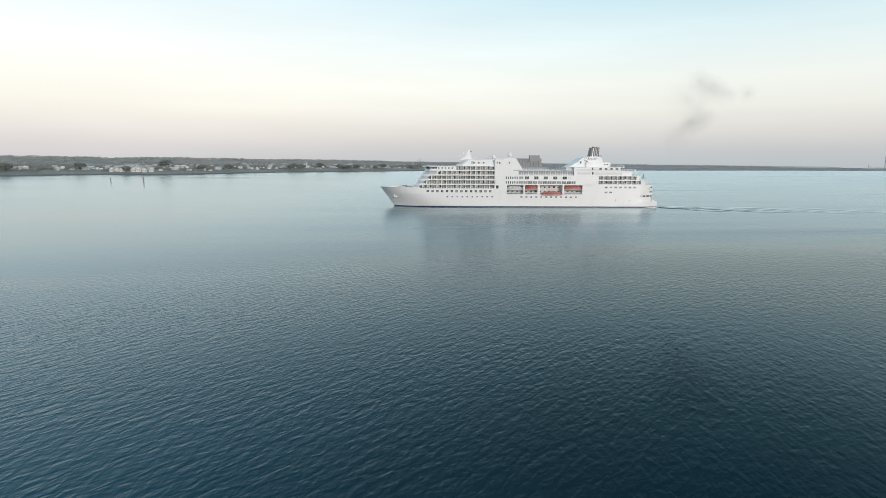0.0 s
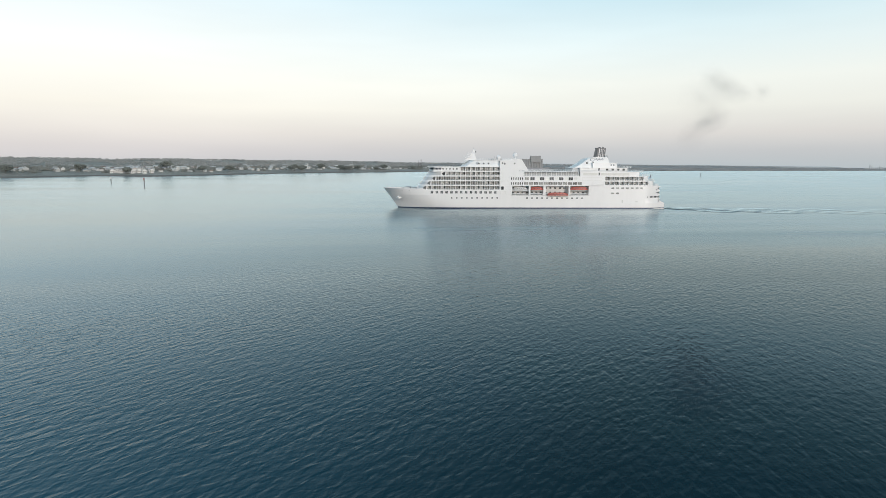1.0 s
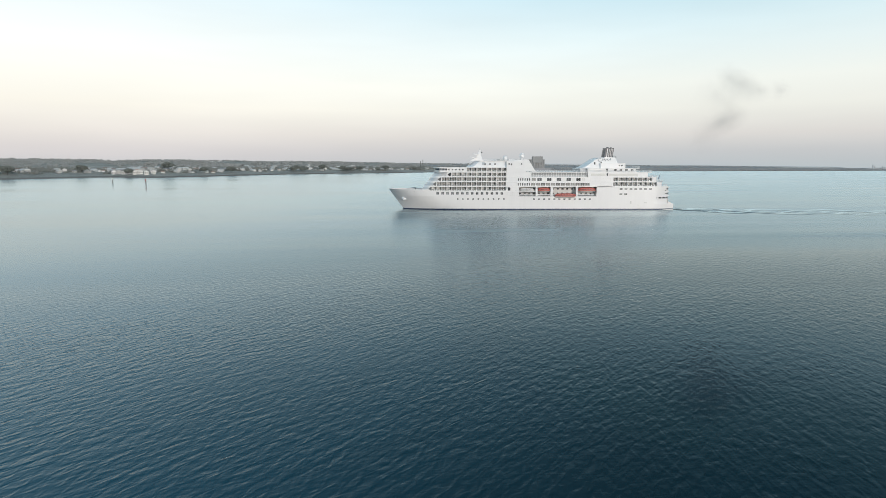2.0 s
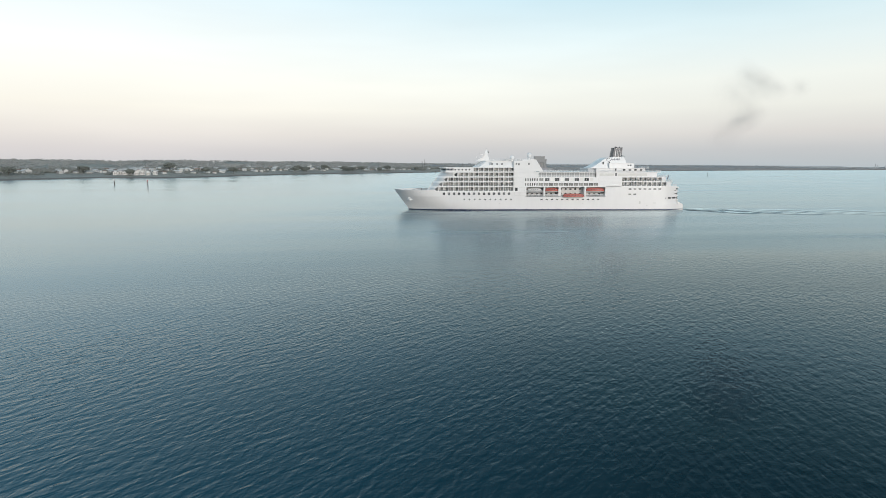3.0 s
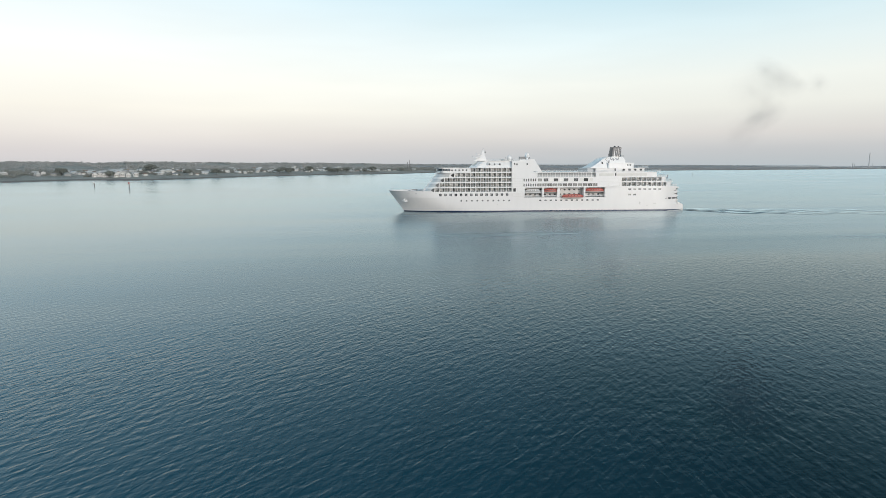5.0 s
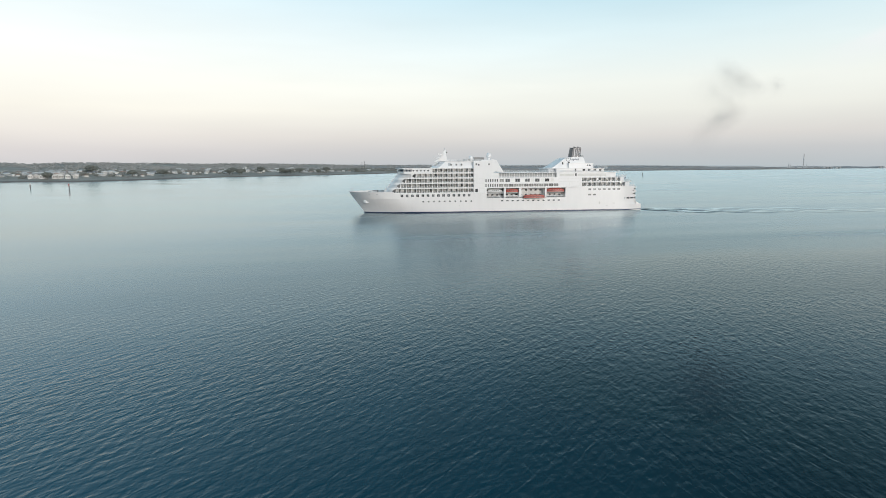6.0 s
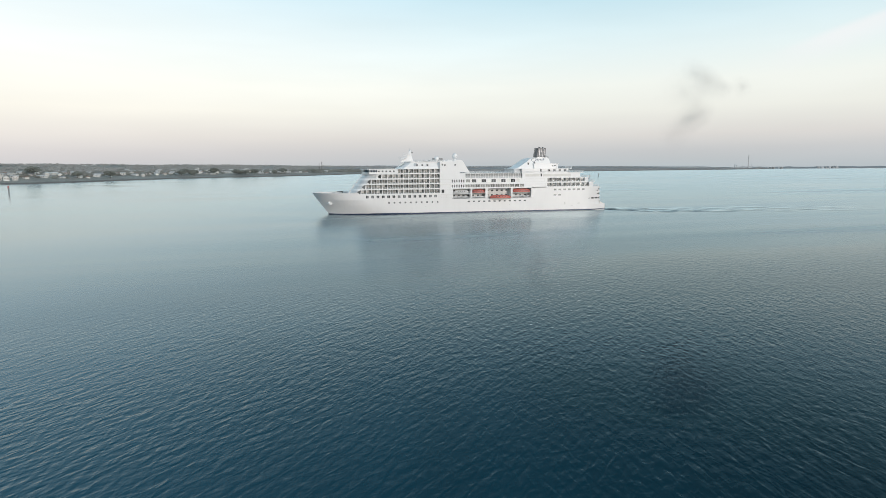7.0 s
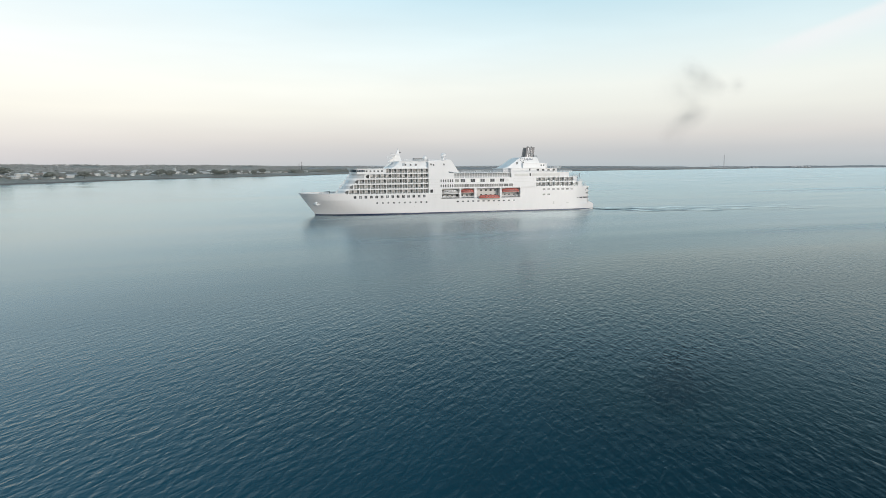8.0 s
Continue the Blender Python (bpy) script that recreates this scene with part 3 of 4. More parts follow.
# channel marks standing in the water
def beacon(x, y, top, board, label):
    b = thing("channel_beacon", label, "beacon", "channel beacons in the bay")
    s = Solid()
    for sx in (-1, 1):
        for sy in (-1, 1):
            s.rod((sx * 0.55, sy * 0.55, -3), (sx * 0.25, sy * 0.25, top * 0.62), 0.16, 0.12, 8)
    for z in (1.2, top * 0.4):
        f = 0.55 - 0.3 * z / (top * 0.62)
        s.rod((-f, -f, z), (f, -f, z), 0.12, n=6).rod((-f, f, z), (f, f, z), 0.12, n=6).rod((-f, -f, z), (-f, f, z), 0.12, n=6).rod((f, -f, z), (f, f, z), 0.12, n=6)
    part("pile_frame", s, STEEL, b)
    part("platform", Solid().box(-1.1, 1.1, -1.1, 1.1, top * 0.6, top * 0.63), STEEL, b)
    part("day_board", Solid().box(-0.8, 0.8, -0.6, -0.48, top * 0.66, top * 0.9).box(-0.08, 0.08, -0.48, 0.5, top * 0.66, top * 0.9), board, b)
    part("lantern", Solid().rod((0, 0, top * 0.62), (0, 0, top * 0.94), 0.12, n=6).rod((0, 0, top * 0.94), (0, 0, top), 0.28, n=8), WALLS[0], b)
    b.matrix_world = pose(x, y, 0)


beacon(-413, 463, 8.6, WALLS[0], "channel beacon on steel piles with a white board")
beacon(-336, 396, 9.4, RED, "channel beacon on steel piles with a red board")
beacon(705, 1050, 9.0, STEEL, "dark channel beacon on steel piles")
beacon(50, 1560, 9.5, STEEL, "dark channel beacon on steel piles")


# ---- ship ----
SIDE = 12.4
FLOORS = {"f": 8.45, "e": 11.3, "d": 14.15, "c": 17.0, "b": 19.85, "a": 22.7, "top": 25.5}
ship = thing("cruise_ship", "white cruise ship with rows of balconies and a striped funnel", "ship")


def stem(z):
    return 8.0 - 9.0 * max(z, 0) / 12.2


def half_breadth(x, z):
    run = np.interp(z, [-2, 0, 4, 8, 12.2], [50, 46, 40, 31, 26])
    u = min(max((x - stem(z)) / run, 0), 1)
    b = SIDE * (1 - (1 - u) ** (2.3 + 0.12 * max(z, 0))) ** 0.9
    if x > 156:
        end = 175 if z < 3.7 else 170.8
        b *= 1 - 0.27 * min(max((x - 156) / (end - 156), 0), 1) ** 3
    return b


def build_hull():
    us = [0, 0.01, 0.03, 0.06, 0.1, 0.16, 0.24, 0.34, 0.46, 0.5, 0.52, 0.6, 0.78, 1.0]

    def skin(levels, start, stops, sheer=None):
        s = Solid()
        for sgn in (-1, 1):
            rows = []
            if start:
                for u in us:
                    row = []
                    for z in levels:
                        zz = z
                        if sheer and z == levels[-1]:
                            zz = sheer[0] + (sheer[1] - sheer[0]) * u if u < 0.51 else 11.17
                        x = stem(zz) + u * (52 - stem(zz))
                        row.append((x, sgn * half_breadth(x, zz), zz))
                    rows.append(row)
            for x in stops:
                rows.append([(x, sgn * half_breadth(x, z), z) for z in levels])
            s.loft(rows)
        return s

    lo = skin([-2, 0, 1.15, 2.4, 3.6], True, [60, 80, 100, 120, 140, 156, 160, 164, 168, 171, 173, 174])
    lo.loft([[(174, -half_breadth(174, z), z), (174, half_breadth(174, z), z)] for z in (-2, 0, 1.15, 2.4, 3.6)])
    lo.side([(166, 3.5), (174, 3.5), (173.9, 3.62), (170.3, 5.4), (166, 5.4)], -8.9, 8.9)
    hi = skin([3.6, 5, 6.6, 8.45], True, [60, 77.7, 89, 98, 113, 125.6, 140, 156, 160, 163, 166, 168.5, 169.7, 170.2])
    hi.loft([[(170.19, -half_breadth(170.2, z), z), (170.19, half_breadth(170.2, z), z)] for z in (3.6, 8.45)])
    part("hull", lo.add(hi.v, hi.f), HULL, ship, "white painted steel hull with a raked bow", True)
    fore = skin([8.45, 9.6, 10.6, 11.17], True, [60, 77.7], (12.3, 12.2))
    fore.loft([[(77.69, -SIDE, z), (77.69, SIDE, z)] for z in (8.45, 11.3)])
    part("forecastle_side", fore, HULL, ship, smooth=True)
    aft = skin([8.45, 10, 12, 14.15], False, [125.6, 140, 156, 160, 163, 166, 168.5, 169.7, 170.2])
    aft.loft([[(170.19, -half_breadth(170.2, z), z), (170.19, half_breadth(170.2, z), z)] for z in (8.45, 14.15)])
    aft.loft([[(125.61, -SIDE, z), (125.61, SIDE, z)] for z in (8.45, 14.15)])
    part("after_hull_side", aft, HULL, ship, smooth=True)
    # foredeck inside the bulwark
    edge = [(x, half_breadth(x, 11)) for x in (1.2, 2, 3.5, 5.5, 8, 11, 15, 20, 27, 40)]
    fd = Solid().prism([(x, b - 0.15, 10.9) for x, b in edge] + [(x, 0.15 - b, 10.9) for x, b in reversed(edge)],
                       [(x, b - 0.15, 11.1) for x, b in edge] + [(x, 0.15 - b, 11.1) for x, b in reversed(edge)])
    part("foredeck", fd, SHIP_GREY, ship, "grey painted foredeck")
    cap = Solid()
    for sgn in (-1, 1):
        us2 = [0, 0.02, 0.05, 0.1, 0.16, 0.24, 0.34, 0.46]
        pts = []
        for u in us2:
            z = 12.3 - 0.1 * u
            x = stem(z) + u * (52 - stem(z))
            pts.append(Vector((x, sgn * half_breadth(x, z), z + 0.04)))
        for a, b in zip(pts, pts[1:]):
            cap.rod(a, b, 0.13, n=6)
    part("bulwark_cap", cap, WHITE, ship)
    # dark blue stripe along the waterline, a little proud of the plating
    st = Solid()
    for sgn in (-1, 1):
        xs = [stem(0.5) + u * (52 - stem(0.5)) for u in us] + [60, 80, 100, 120, 140, 156, 160, 164, 168, 171, 174.03]
        st.loft([[(x - (0.03 if x < 9 else 0), sgn * (half_breadth(x + stem(z) - stem(0.5), z) + 0.03), z) for z in (0.02, 0.4, 0.8)] for x in xs])
    st.loft([[(174.04, -9, z), (174.04, 9, z)] for z in (0.02, 0.8)])
    part("boot_stripe", st, BLUE, ship, "dark blue waterline stripe")


build_hull()


def front_arc(xf, xs, hb, n=9):
    """Half of a rounded front: from the middle line at xf to the side at xs."""
    return [(xs - (xs - xf) * math.cos(math.pi / 2 * k / n) ** 0.8, hb * math.sin(math.pi / 2 * k / n) ** 0.9) for k in range(n + 1)]


def mirrored(half):
    """A closed outline from its half with y from 0 outward."""
    return [(x, -y) for x, y in half] + [(x, y) for x, y in reversed(half) if abs(y) > 1e-6]


def tier(name, z0, z1, low, high=None, mat=WHITE, label=""):
    high = high or low
    return part(name, Solid().prism([(x, y, z0) for x, y in mirrored(low)], [(x, y, z1) for x, y in mirrored(high)]), mat, ship, label)


INNER = 10.7
# rows of balconies: deck, first, last, and where the rounded front of that deck begins
FRONTS = {"e": (18.6, 25.4), "d": (20.8, 28.0), "c": (23.0, 31.0), "b": (25.2, 36.9)}
FORE = {"e": (25.6, 15), "d": (28.6, 14), "c": (31.5, 13), "b": (37.5, 11), "a": (46.4, 8)}
PITCH = 2.98
FORE_END = 70.2
names = ["e", "d", "c", "b", "a", "top"]
for k, d in enumerate(names[:4]):
    z0, z1 = FLOORS[d], FLOORS[names[k + 1]]
    xf, xs = FRONTS[d]
    arc0, arc1 = front_arc(xf, xs, SIDE), front_arc(xf + 2.1, xs, SIDE)
    start = FORE_END - FORE[d][1] * PITCH
    back = {"e": 77.7, "d": 134.4, "c": 134.4, "b": 85.0}[d]
    tail = [(start - 0.05, SIDE), (start - 0.04, INNER), (FORE_END + 0.05, INNER), (FORE_END + 0.06, SIDE), (back, SIDE), (back + 0.01, 0)]
    tier("deck_house", z0, z1, arc0 + tail, arc1 + tail)
    # ledge and slab at the foot of each deck
    lip = front_arc(xf - 0.35, xs, SIDE + 0.05) + [(back, SIDE + 0.05), (back + 0.01, 0)]
    tier("deck_slab", z0 - 0.14, z0 + 0.12, lip)
    # the curved front carries a band of pale glazing
    band = Solid()
    for sgn in (-1, 1):
        rows = []
        for f in (0.2, 0.8):
            rows.append([(xa + (xb - xa) * f - 0.07, sgn * ya * 1.006, z0 + (z1 - z0) * f) for (xa, ya), (xb, yb) in list(zip(arc0, arc1))[:9]])
        band.loft(rows)
    part("front_window_band", band, FRONT, ship, "pale blue reflecting front windows")
    # the foremost balcony of the row ends in a dark rounded opening
    for sgn in (-1, 1):
        rows = []
        for k in range(7):
            a, lift = math.acos((1.9 * (1 - 0.15 * k) / (xs - xf)) ** 1.25), 0.75 * (1 - k / 6) ** 2.2
            x, y = xs - (xs - xf) * math.cos(a) ** 0.8, SIDE * math.sin(a) ** 0.9
            rows.append([(x, sgn * (y + 0.06), z0 + 0.45 + lift), (x + 0.15, sgn * (y + 0.06), z0 + 1.5), (x + 0.3, sgn * (y + 0.06), z0 + 2.55 - lift)])
        part("end_opening", Solid().loft(rows), SHIPGLASS, ship, "dark rounded end of a balcony row", True)

# bridge deck with wings, and the house behind it
br0 = front_arc(27.6, 30.5, 9.5) + [(30.2, 13.2), (34.6, 13.2), (34.7, SIDE), (46.3, SIDE), (46.31, INNER), (FORE_END + 0.05, INNER), (FORE_END + 0.06, SIDE), (82.0, SIDE), (82.01, 0)]
br1 = [(x - (0.55 if i < 10 else 0.0), y) for i, (x, y) in enumerate(br0)]
tier("bridge_house", FLOORS["a"], FLOORS["top"], br0, br1)
lip = front_arc(26.7, 29.6, 9.8) + [(29.4, 13.4), (35, 13.4), (35.1, SIDE + 0.05), (84.5, SIDE + 0.05), (84.51, 0)]
tier("deck_slab", FLOORS["a"] - 0.14, FLOORS["a"] + 0.12, lip)
roof = front_arc(26.2, 29.2, 9.8) + [(29.0, 13.5), (35.2, 13.5), (35.3, SIDE + 0.1), (82.3, SIDE + 0.1), (82.31, 0)]
tier("bridge_roof", FLOORS["top"] - 0.2, FLOORS["top"] + 0.12, roof)


def window_mesh(w, h, frame_mat, pane_mat, bars=0, proud=0.05):
    """The frame and the pane of a window whose face looks towards -y, about its middle."""
    f = Solid()
    t = 0.09
    f.box(-w / 2 - t, w / 2 + t, -proud, 0.02, h / 2, h / 2 + t).box(-w / 2 - t, w / 2 + t, -proud, 0.02, -h / 2 - t, -h / 2)
    f.box(-w / 2 - t, -w / 2, -proud, 0.02, -h / 2, h / 2).box(w / 2, w / 2 + t, -proud, 0.02, -h / 2, h / 2)
    for b in range(bars):
        x = -w / 2 + w * (b + 1) / (bars + 1)
        f.box(x - 0.04, x + 0.04, -proud, 0.0, -h / 2, h / 2)
    p = Solid().box(-w / 2 - 0.02, w / 2 + 0.02, -0.025, 0.015, -h / 2 - 0.02, h / 2 + 0.02)
    return f.mesh("window", frame_mat), p.mesh("pane", pane_mat)


def windows(places, w, h, pane_mat=SHIPGLASS, bars=0, name="window"):
    """Windows on both sides: places are (x, half breadth, z)."""
    fm, pm = window_mesh(w, h, WHITE, pane_mat, bars)
    for x, b, z in places:
        for sgn in (-1, 1):
            turn = math.atan2(half_breadth(x + 1, z) - half_breadth(x - 1, z), 2) if z < 14.2 and b > 9 else 0
            win = part(name, fm, WHITE, ship, at=Matrix.Translation((x, sgn * b, z)) @ Matrix.Rotation((0 if sgn < 0 else math.pi) + (-turn if sgn < 0 else turn), 4, "Z"))
            part("pane", pm, pane_mat, win)


def balconies(z0, x0, count, hb=SIDE, inner=INNER):
    """One row of balconies: each has a parapet, a divider and glass doors in the wall behind."""
    deep = hb - inner
    shell = Solid().box(0.0, PITCH, 0.0, 0.07, 0.12, 0.40).box(0.0, PITCH, -0.04, 0.09, 0.40, 0.47)
    shell.box(-0.14, 0.14, 0.1, deep, 0.12, 2.7).box(0.0, PITCH, 0.02, 0.12, 2.56, 2.71)
    shell.box(-0.11, 0.11, 0.0, 0.1, 0.47, 2.56)
    post = Solid().box(PITCH / 2 - 0.05, PITCH / 2 + 0.05, 0.0, 0.08, 0.47, 2.56).mesh("post", WHITE)
    sm = shell.mesh("balcony", WHITE)
    door = Solid().box(0.16, PITCH - 0.14, deep - 0.05, deep + 0.02, 0.15, 2.6).mesh("glass_door", PANE)
    leaf = Solid().box(PITCH - 1.2, PITCH - 0.2, deep - 0.1, deep - 0.06, 0.15, 2.58).mesh("door_leaf", SHIPGLASS)
    drape = Solid().box(0.2, 1.15, deep - 0.1, deep - 0.06, 0.15, 2.58).mesh("curtain", CREAM)
    rail = Solid()
    for x in (0.12, 1.45, PITCH - 0.2):
        rail.box(x, x + 0.1, deep - 0.14, deep - 0.02, 0.15, 2.6)
    rail.box(0.12, PITCH - 0.12, deep - 0.14, deep - 0.02, 2.6, 2.68)
    rm = rail.mesh("door_frame", WHITE)
    screen = Solid().box(0.12, PITCH - 0.12, 0.02, 0.04, 0.47, 1.2).mesh("glass_rail", RAILGLASS)
    pick = random.Random(int(z0 * 10) + count)
    for k in range(count):
        for sgn in (-1, 1):
            m = Matrix.Translation((x0 + (k if sgn < 0 else k + 1) * PITCH, sgn * hb, z0)) @ Matrix.Rotation(0 if sgn < 0 else math.pi, 4, "Z")
            b = part("balcony", sm, WHITE, ship, at=m)
            part("post", post, WHITE, b)
            part("glass_door", door, PANE, b)
            part("door_frame", rm, WHITE, b)
            part("glass_rail", screen, RAILGLASS, b)
            if pick.random() < 0.5:
                part("door_leaf", leaf, SHIPGLASS, b)
            if pick.random() < 0.4:
                part("curtain", drape, CREAM, b, "pale drawn curtain")


for d, (x0, count) in FORE.items():
    balconies(FLOORS[d], FORE_END - count * PITCH, count)
for d, x0, count in (("d", 135.2, 9), ("c", 135.2, 8)):
    balconies(FLOORS[d], x0, count)

# after deck houses, stepping down to the stern
END = {"d": 135.2 + 9 * PITCH, "c": 135.2 + 8 * PITCH}
tier("after_house", 14.15, 17.0, [(134.41, 0), (134.42, SIDE), (135.1, SIDE), (135.11, INNER), (END["d"], INNER), (END["d"] + 0.01, SIDE - 0.1), (164.5, 11.6), (166.5, 9), (167, 0)])
tier("after_house", 17.0, 19.85, [(134.41, 0), (134.42, SIDE), (135.1, SIDE), (135.11, INNER), (END["c"], INNER), (END["c"] + 0.01, SIDE - 0.1), (161.5, 11.6), (163, 9), (163.5, 0)])
tier("deck_slab", 14.0, 14.28, [(125.5, 0), (125.5, SIDE + 0.05), (156, SIDE + 0.05), (163, SIDE - 0.4), (167, 11.1), (168.5, 10), (170.2, 8.5), (170.9, 6), (171.0, 0)])
tier("deck_slab", 16.86, 17.12, [(134.4, 0), (134.4, SIDE + 0.05), (160, SIDE + 0.05), (164, 11.9), (166.5, 10.5), (168.5, 7), (168.8, 0)])
tier("deck_slab", 19.71, 19.97, [(119, 0), (119, SIDE + 0.05), (156, SIDE + 0.05), (161, 11.8), (163.5, 10), (165, 6), (165.2, 0)])
tier("after_house", 19.97, 22.6, [(119.6, 0), (119.61, SIDE), (150, SIDE), (156.5, 11.4), (158, 8), (158.3, 0)])
tier("deck_slab", 22.55, 22.8, [(119.4, 0), (119.4, SIDE + 0.1), (151, SIDE + 0.1), (158, 11.6), (160.2, 8), (160.6, 0)])
tier("after_house", 22.8, 25.0, [(119.8, 0), (119.81, 11.4), (146, 11.4), (149.3, 10.4), (150.6, 7), (150.8, 0)])
tier("deck_slab", 24.95, 25.2, [(114.4, 0), (115.0, 8.6), (120.2, 11.8), (147, 11.8), (151.5, 10.4), (153, 7), (153.2, 0)])
tier("after_house", 25.2, 28.0, [(128, 0), (128.1, 9.2), (141.6, 9.2), (143.6, 8.2), (144.4, 5), (144.5, 0)])
tier("deck_slab", 27.95, 28.2, [(128, 0), (128.1, 9.4), (142, 9.4), (144, 8.4), (144.9, 5), (145, 0)])

# midship body between the boats and the pool deck
tier("boat_deck_wall", 8.45, 14.15, [(77.6, 0), (77.61, 8.6), (125.59, 8.6), (125.6, 0)], mat=CREAM, label="cream wall behind the lifeboats")
tier("boat_deck", 8.3, 8.5, [(77.5, 0), (77.51, SIDE), (125.69, SIDE), (125.7, 0)], mat=SHIP_GREY)
tier("deck_slab", 13.95, 14.3, [(77.6, 0), (77.61, SIDE + 0.04), (125.59, SIDE + 0.04), (125.6, 0)])
for x0, x1 in ((77.7, 78.0), (88.3, 89.3), (97.2, 98.7), (112.8, 113.8), (125.3, 125.65)):
    for sgn in (-1, 1):
        ya, yb = sorted((sgn * 9.0, sgn * (SIDE - 0.02)))
        part("boat_bay_pillar", Solid().box(x0, x1, ya, yb, 8.45, 14.0), WHITE, ship)
for sgn in (-1, 1):
    ya, yb = sorted((sgn * 9.0, sgn * (SIDE - 0.03)))
    part("bay_shelf", Solid().box(78.0, 88.3, ya, yb, 10.9, 11.25), WHITE, ship)

# pool deck: a glazed screen under a gallery with rails
tier("pool_house", 19.97, 22.6, [(85.0, 0), (85.01, 10.4), (119.5, 10.4), (119.51, 0)], mat=SHIP_GREY)
tier("gallery_deck", 22.5, 22.8, [(84.6, 0), (84.61, SIDE + 0.05), (119.5, SIDE + 0.05), (119.51, 0)])
tier("deck_slab", 19.71, 19.97, [(84.9, 0), (84.91, SIDE + 0.05), (119.0, SIDE + 0.05), (119.01, 0)])
for k in range(23):
    x = 85.2 + k * 1.52
    for sgn in (-1, 1):
        post = Solid()
        ya, yb = sorted((sgn * (SIDE - 0.16), sgn * SIDE))
        post.box(x - 0.11, x + 0.11, ya, yb, 19.97, 22.5)
        part("screen_post", post, WHITE, ship)
for sgn in (-1, 1):
    ya, yb = sorted((sgn * (SIDE - 0.10), sgn * (SIDE - 0.07)))
    part("glass_screen", Solid().box(85.2, 118.7, ya, yb, 20.0, 20.95), FRONT, ship, "pale tinted glass wind screen")

# top house with its raked after end, and the raked house front under the mast
part("top_house", Solid().prism([(x, y, 25.6) for x, y in mirrored([(46.5, 0), (47, 6.5), (50, 9.8), (82.0, 11.4), (82.01, 0)])],
                                [(x, y, 29.3) for x, y in mirrored([(52.0, 0), (52.4, 6), (54.5, 9.2), (82.4, 10.8), (82.41, 0)])]), WHITE, ship)
for sgn in (-1, 1):
    wing = Solid()
    ya, yb = sorted((sgn * 10.6, sgn * (SIDE - 0.05)))
    wing.side([(70.3, 25.5), (87.8, 22.8), (87.8, 23.3), (83.4, 30.2), (81.2, 30.5), (78, 29.4), (70.3, 29.2)], ya, yb)
    part("raked_side_screen", wing, WHITE, ship)
tier("roof_edge", 29.25, 29.55, [(51.6, 0), (52, 6.3), (54.2, 9.6), (82.2, 11.2), (82.21, 0)])
skylight = Solid()
for sgn in (-1, 1):
    skylight.add([(48.9, sgn * 8.1, 26.9), (57.5, sgn * 10.27, 26.9), (57.5, sgn * 9.9, 28.6), (51.6, sgn * 8.0, 28.6)], [(0, 1, 2, 3)])
skylight.add([(48.4, -5.8, 26.9), (48.4, 5.8, 26.9), (51.0, 5.8, 28.7), (51.0, -5.8, 28.7)], [(0, 1, 2, 3)])
part("observation_window", skylight, FRONT, ship, "pale blue raked lounge windows")

# funnel house: a long raked fairing that rises to the funnel
fh = Solid()
lowline = [(117.0, 25.2), (119.5, 26.3), (122.6, 28.3), (125.6, 30.5), (128.0, 31.4), (137.2, 31.7), (138.2, 30.6), (138.9, 28.2), (138.9, 25.2)]
fh.prism([(x, -8.3 + max(z - 25, 0) * 0.22, z) for x, z in lowline], [(x, 8.3 - max(z - 25, 0) * 0.22, z) for x, z in lowline])
part("funnel_house", fh, WHITE, ship)
part("lido_windows", Solid().box(115.6, 119.7, -9.2, 9.2, 22.8, 24.95), FRONT, ship)
fun = Solid().prism([(131.9, -3.2, 31.5), (137.2, -3.2, 31.5), (137.6, 0, 31.5), (137.2, 3.2, 31.5), (131.9, 3.2, 31.5), (131.5, 0, 31.5)],
                    [(132.7, -2.6, 37.2), (137.8, -2.6, 37.5), (138.1, 0, 37.5), (137.8, 2.6, 37.5), (132.7, 2.6, 37.2), (132.4, 0, 37.2)])
part("funnel", fun, WHITE, ship, "white funnel with slanting dark stripes")
for a0, wide in ((131.85, 1.2), (133.6, 0.72), (134.65, 0.72), (135.7, 0.72), (136.7, 0.55)):
    for sgn in (-1, 1):
        a1 = a0 + wide
        b0, b1 = [132.75 + (a - 131.9) * 0.955 for a in (a0, a1)]
        y0, y1 = sgn * 3.16, sgn * 2.58
        part("funnel_stripe", Solid().prism([(a0, y0, 31.9), (a1, y0, 31.9), (b1, y1, 37.3), (b0, y1, 37.3)],
                                            [(a0, y0 + sgn * 0.2, 31.9), (a1, y0 + sgn * 0.2, 31.9), (b1, y1 + sgn * 0.2, 37.35), (b0, y1 + sgn * 0.2, 37.35)]), STRIPE, ship, "dark grey slanting stripe")
front = Solid().prism([(131.84, -3.2, 31.9), (131.44, 0, 31.9), (131.84, 3.2, 31.9), (132.0, 3.0, 31.9), (132.0, -3.0, 31.9)],
                      [(132.62, -2.62, 37.25), (132.32, 0, 37.25), (132.62, 2.62, 37.25), (132.8, 2.4, 37.25), (132.8, -2.4, 37.25)])
part("funnel_front", front, STRIPE, ship, "dark grey front of the funnel")
for sgn in (-1, 1):
    ya, yb = sorted((sgn * 2.5, sgn * 2.82))
    part("funnel_rim", Solid().box(132.6, 137.9, ya, yb, 37.15, 37.5), STRIPE, ship, "dark rim of the funnel")
    ya, yb = sorted((sgn * 3.0, sgn * 3.9))
    part("funnel_vent", Solid().side([(137.0, 31.6), (139.4, 31.6), (138.9, 32.7), (137.3, 32.9)], ya, yb), SHIP_GREY, ship, "grey louvred vent at the funnel's foot")
pipes = Solid()
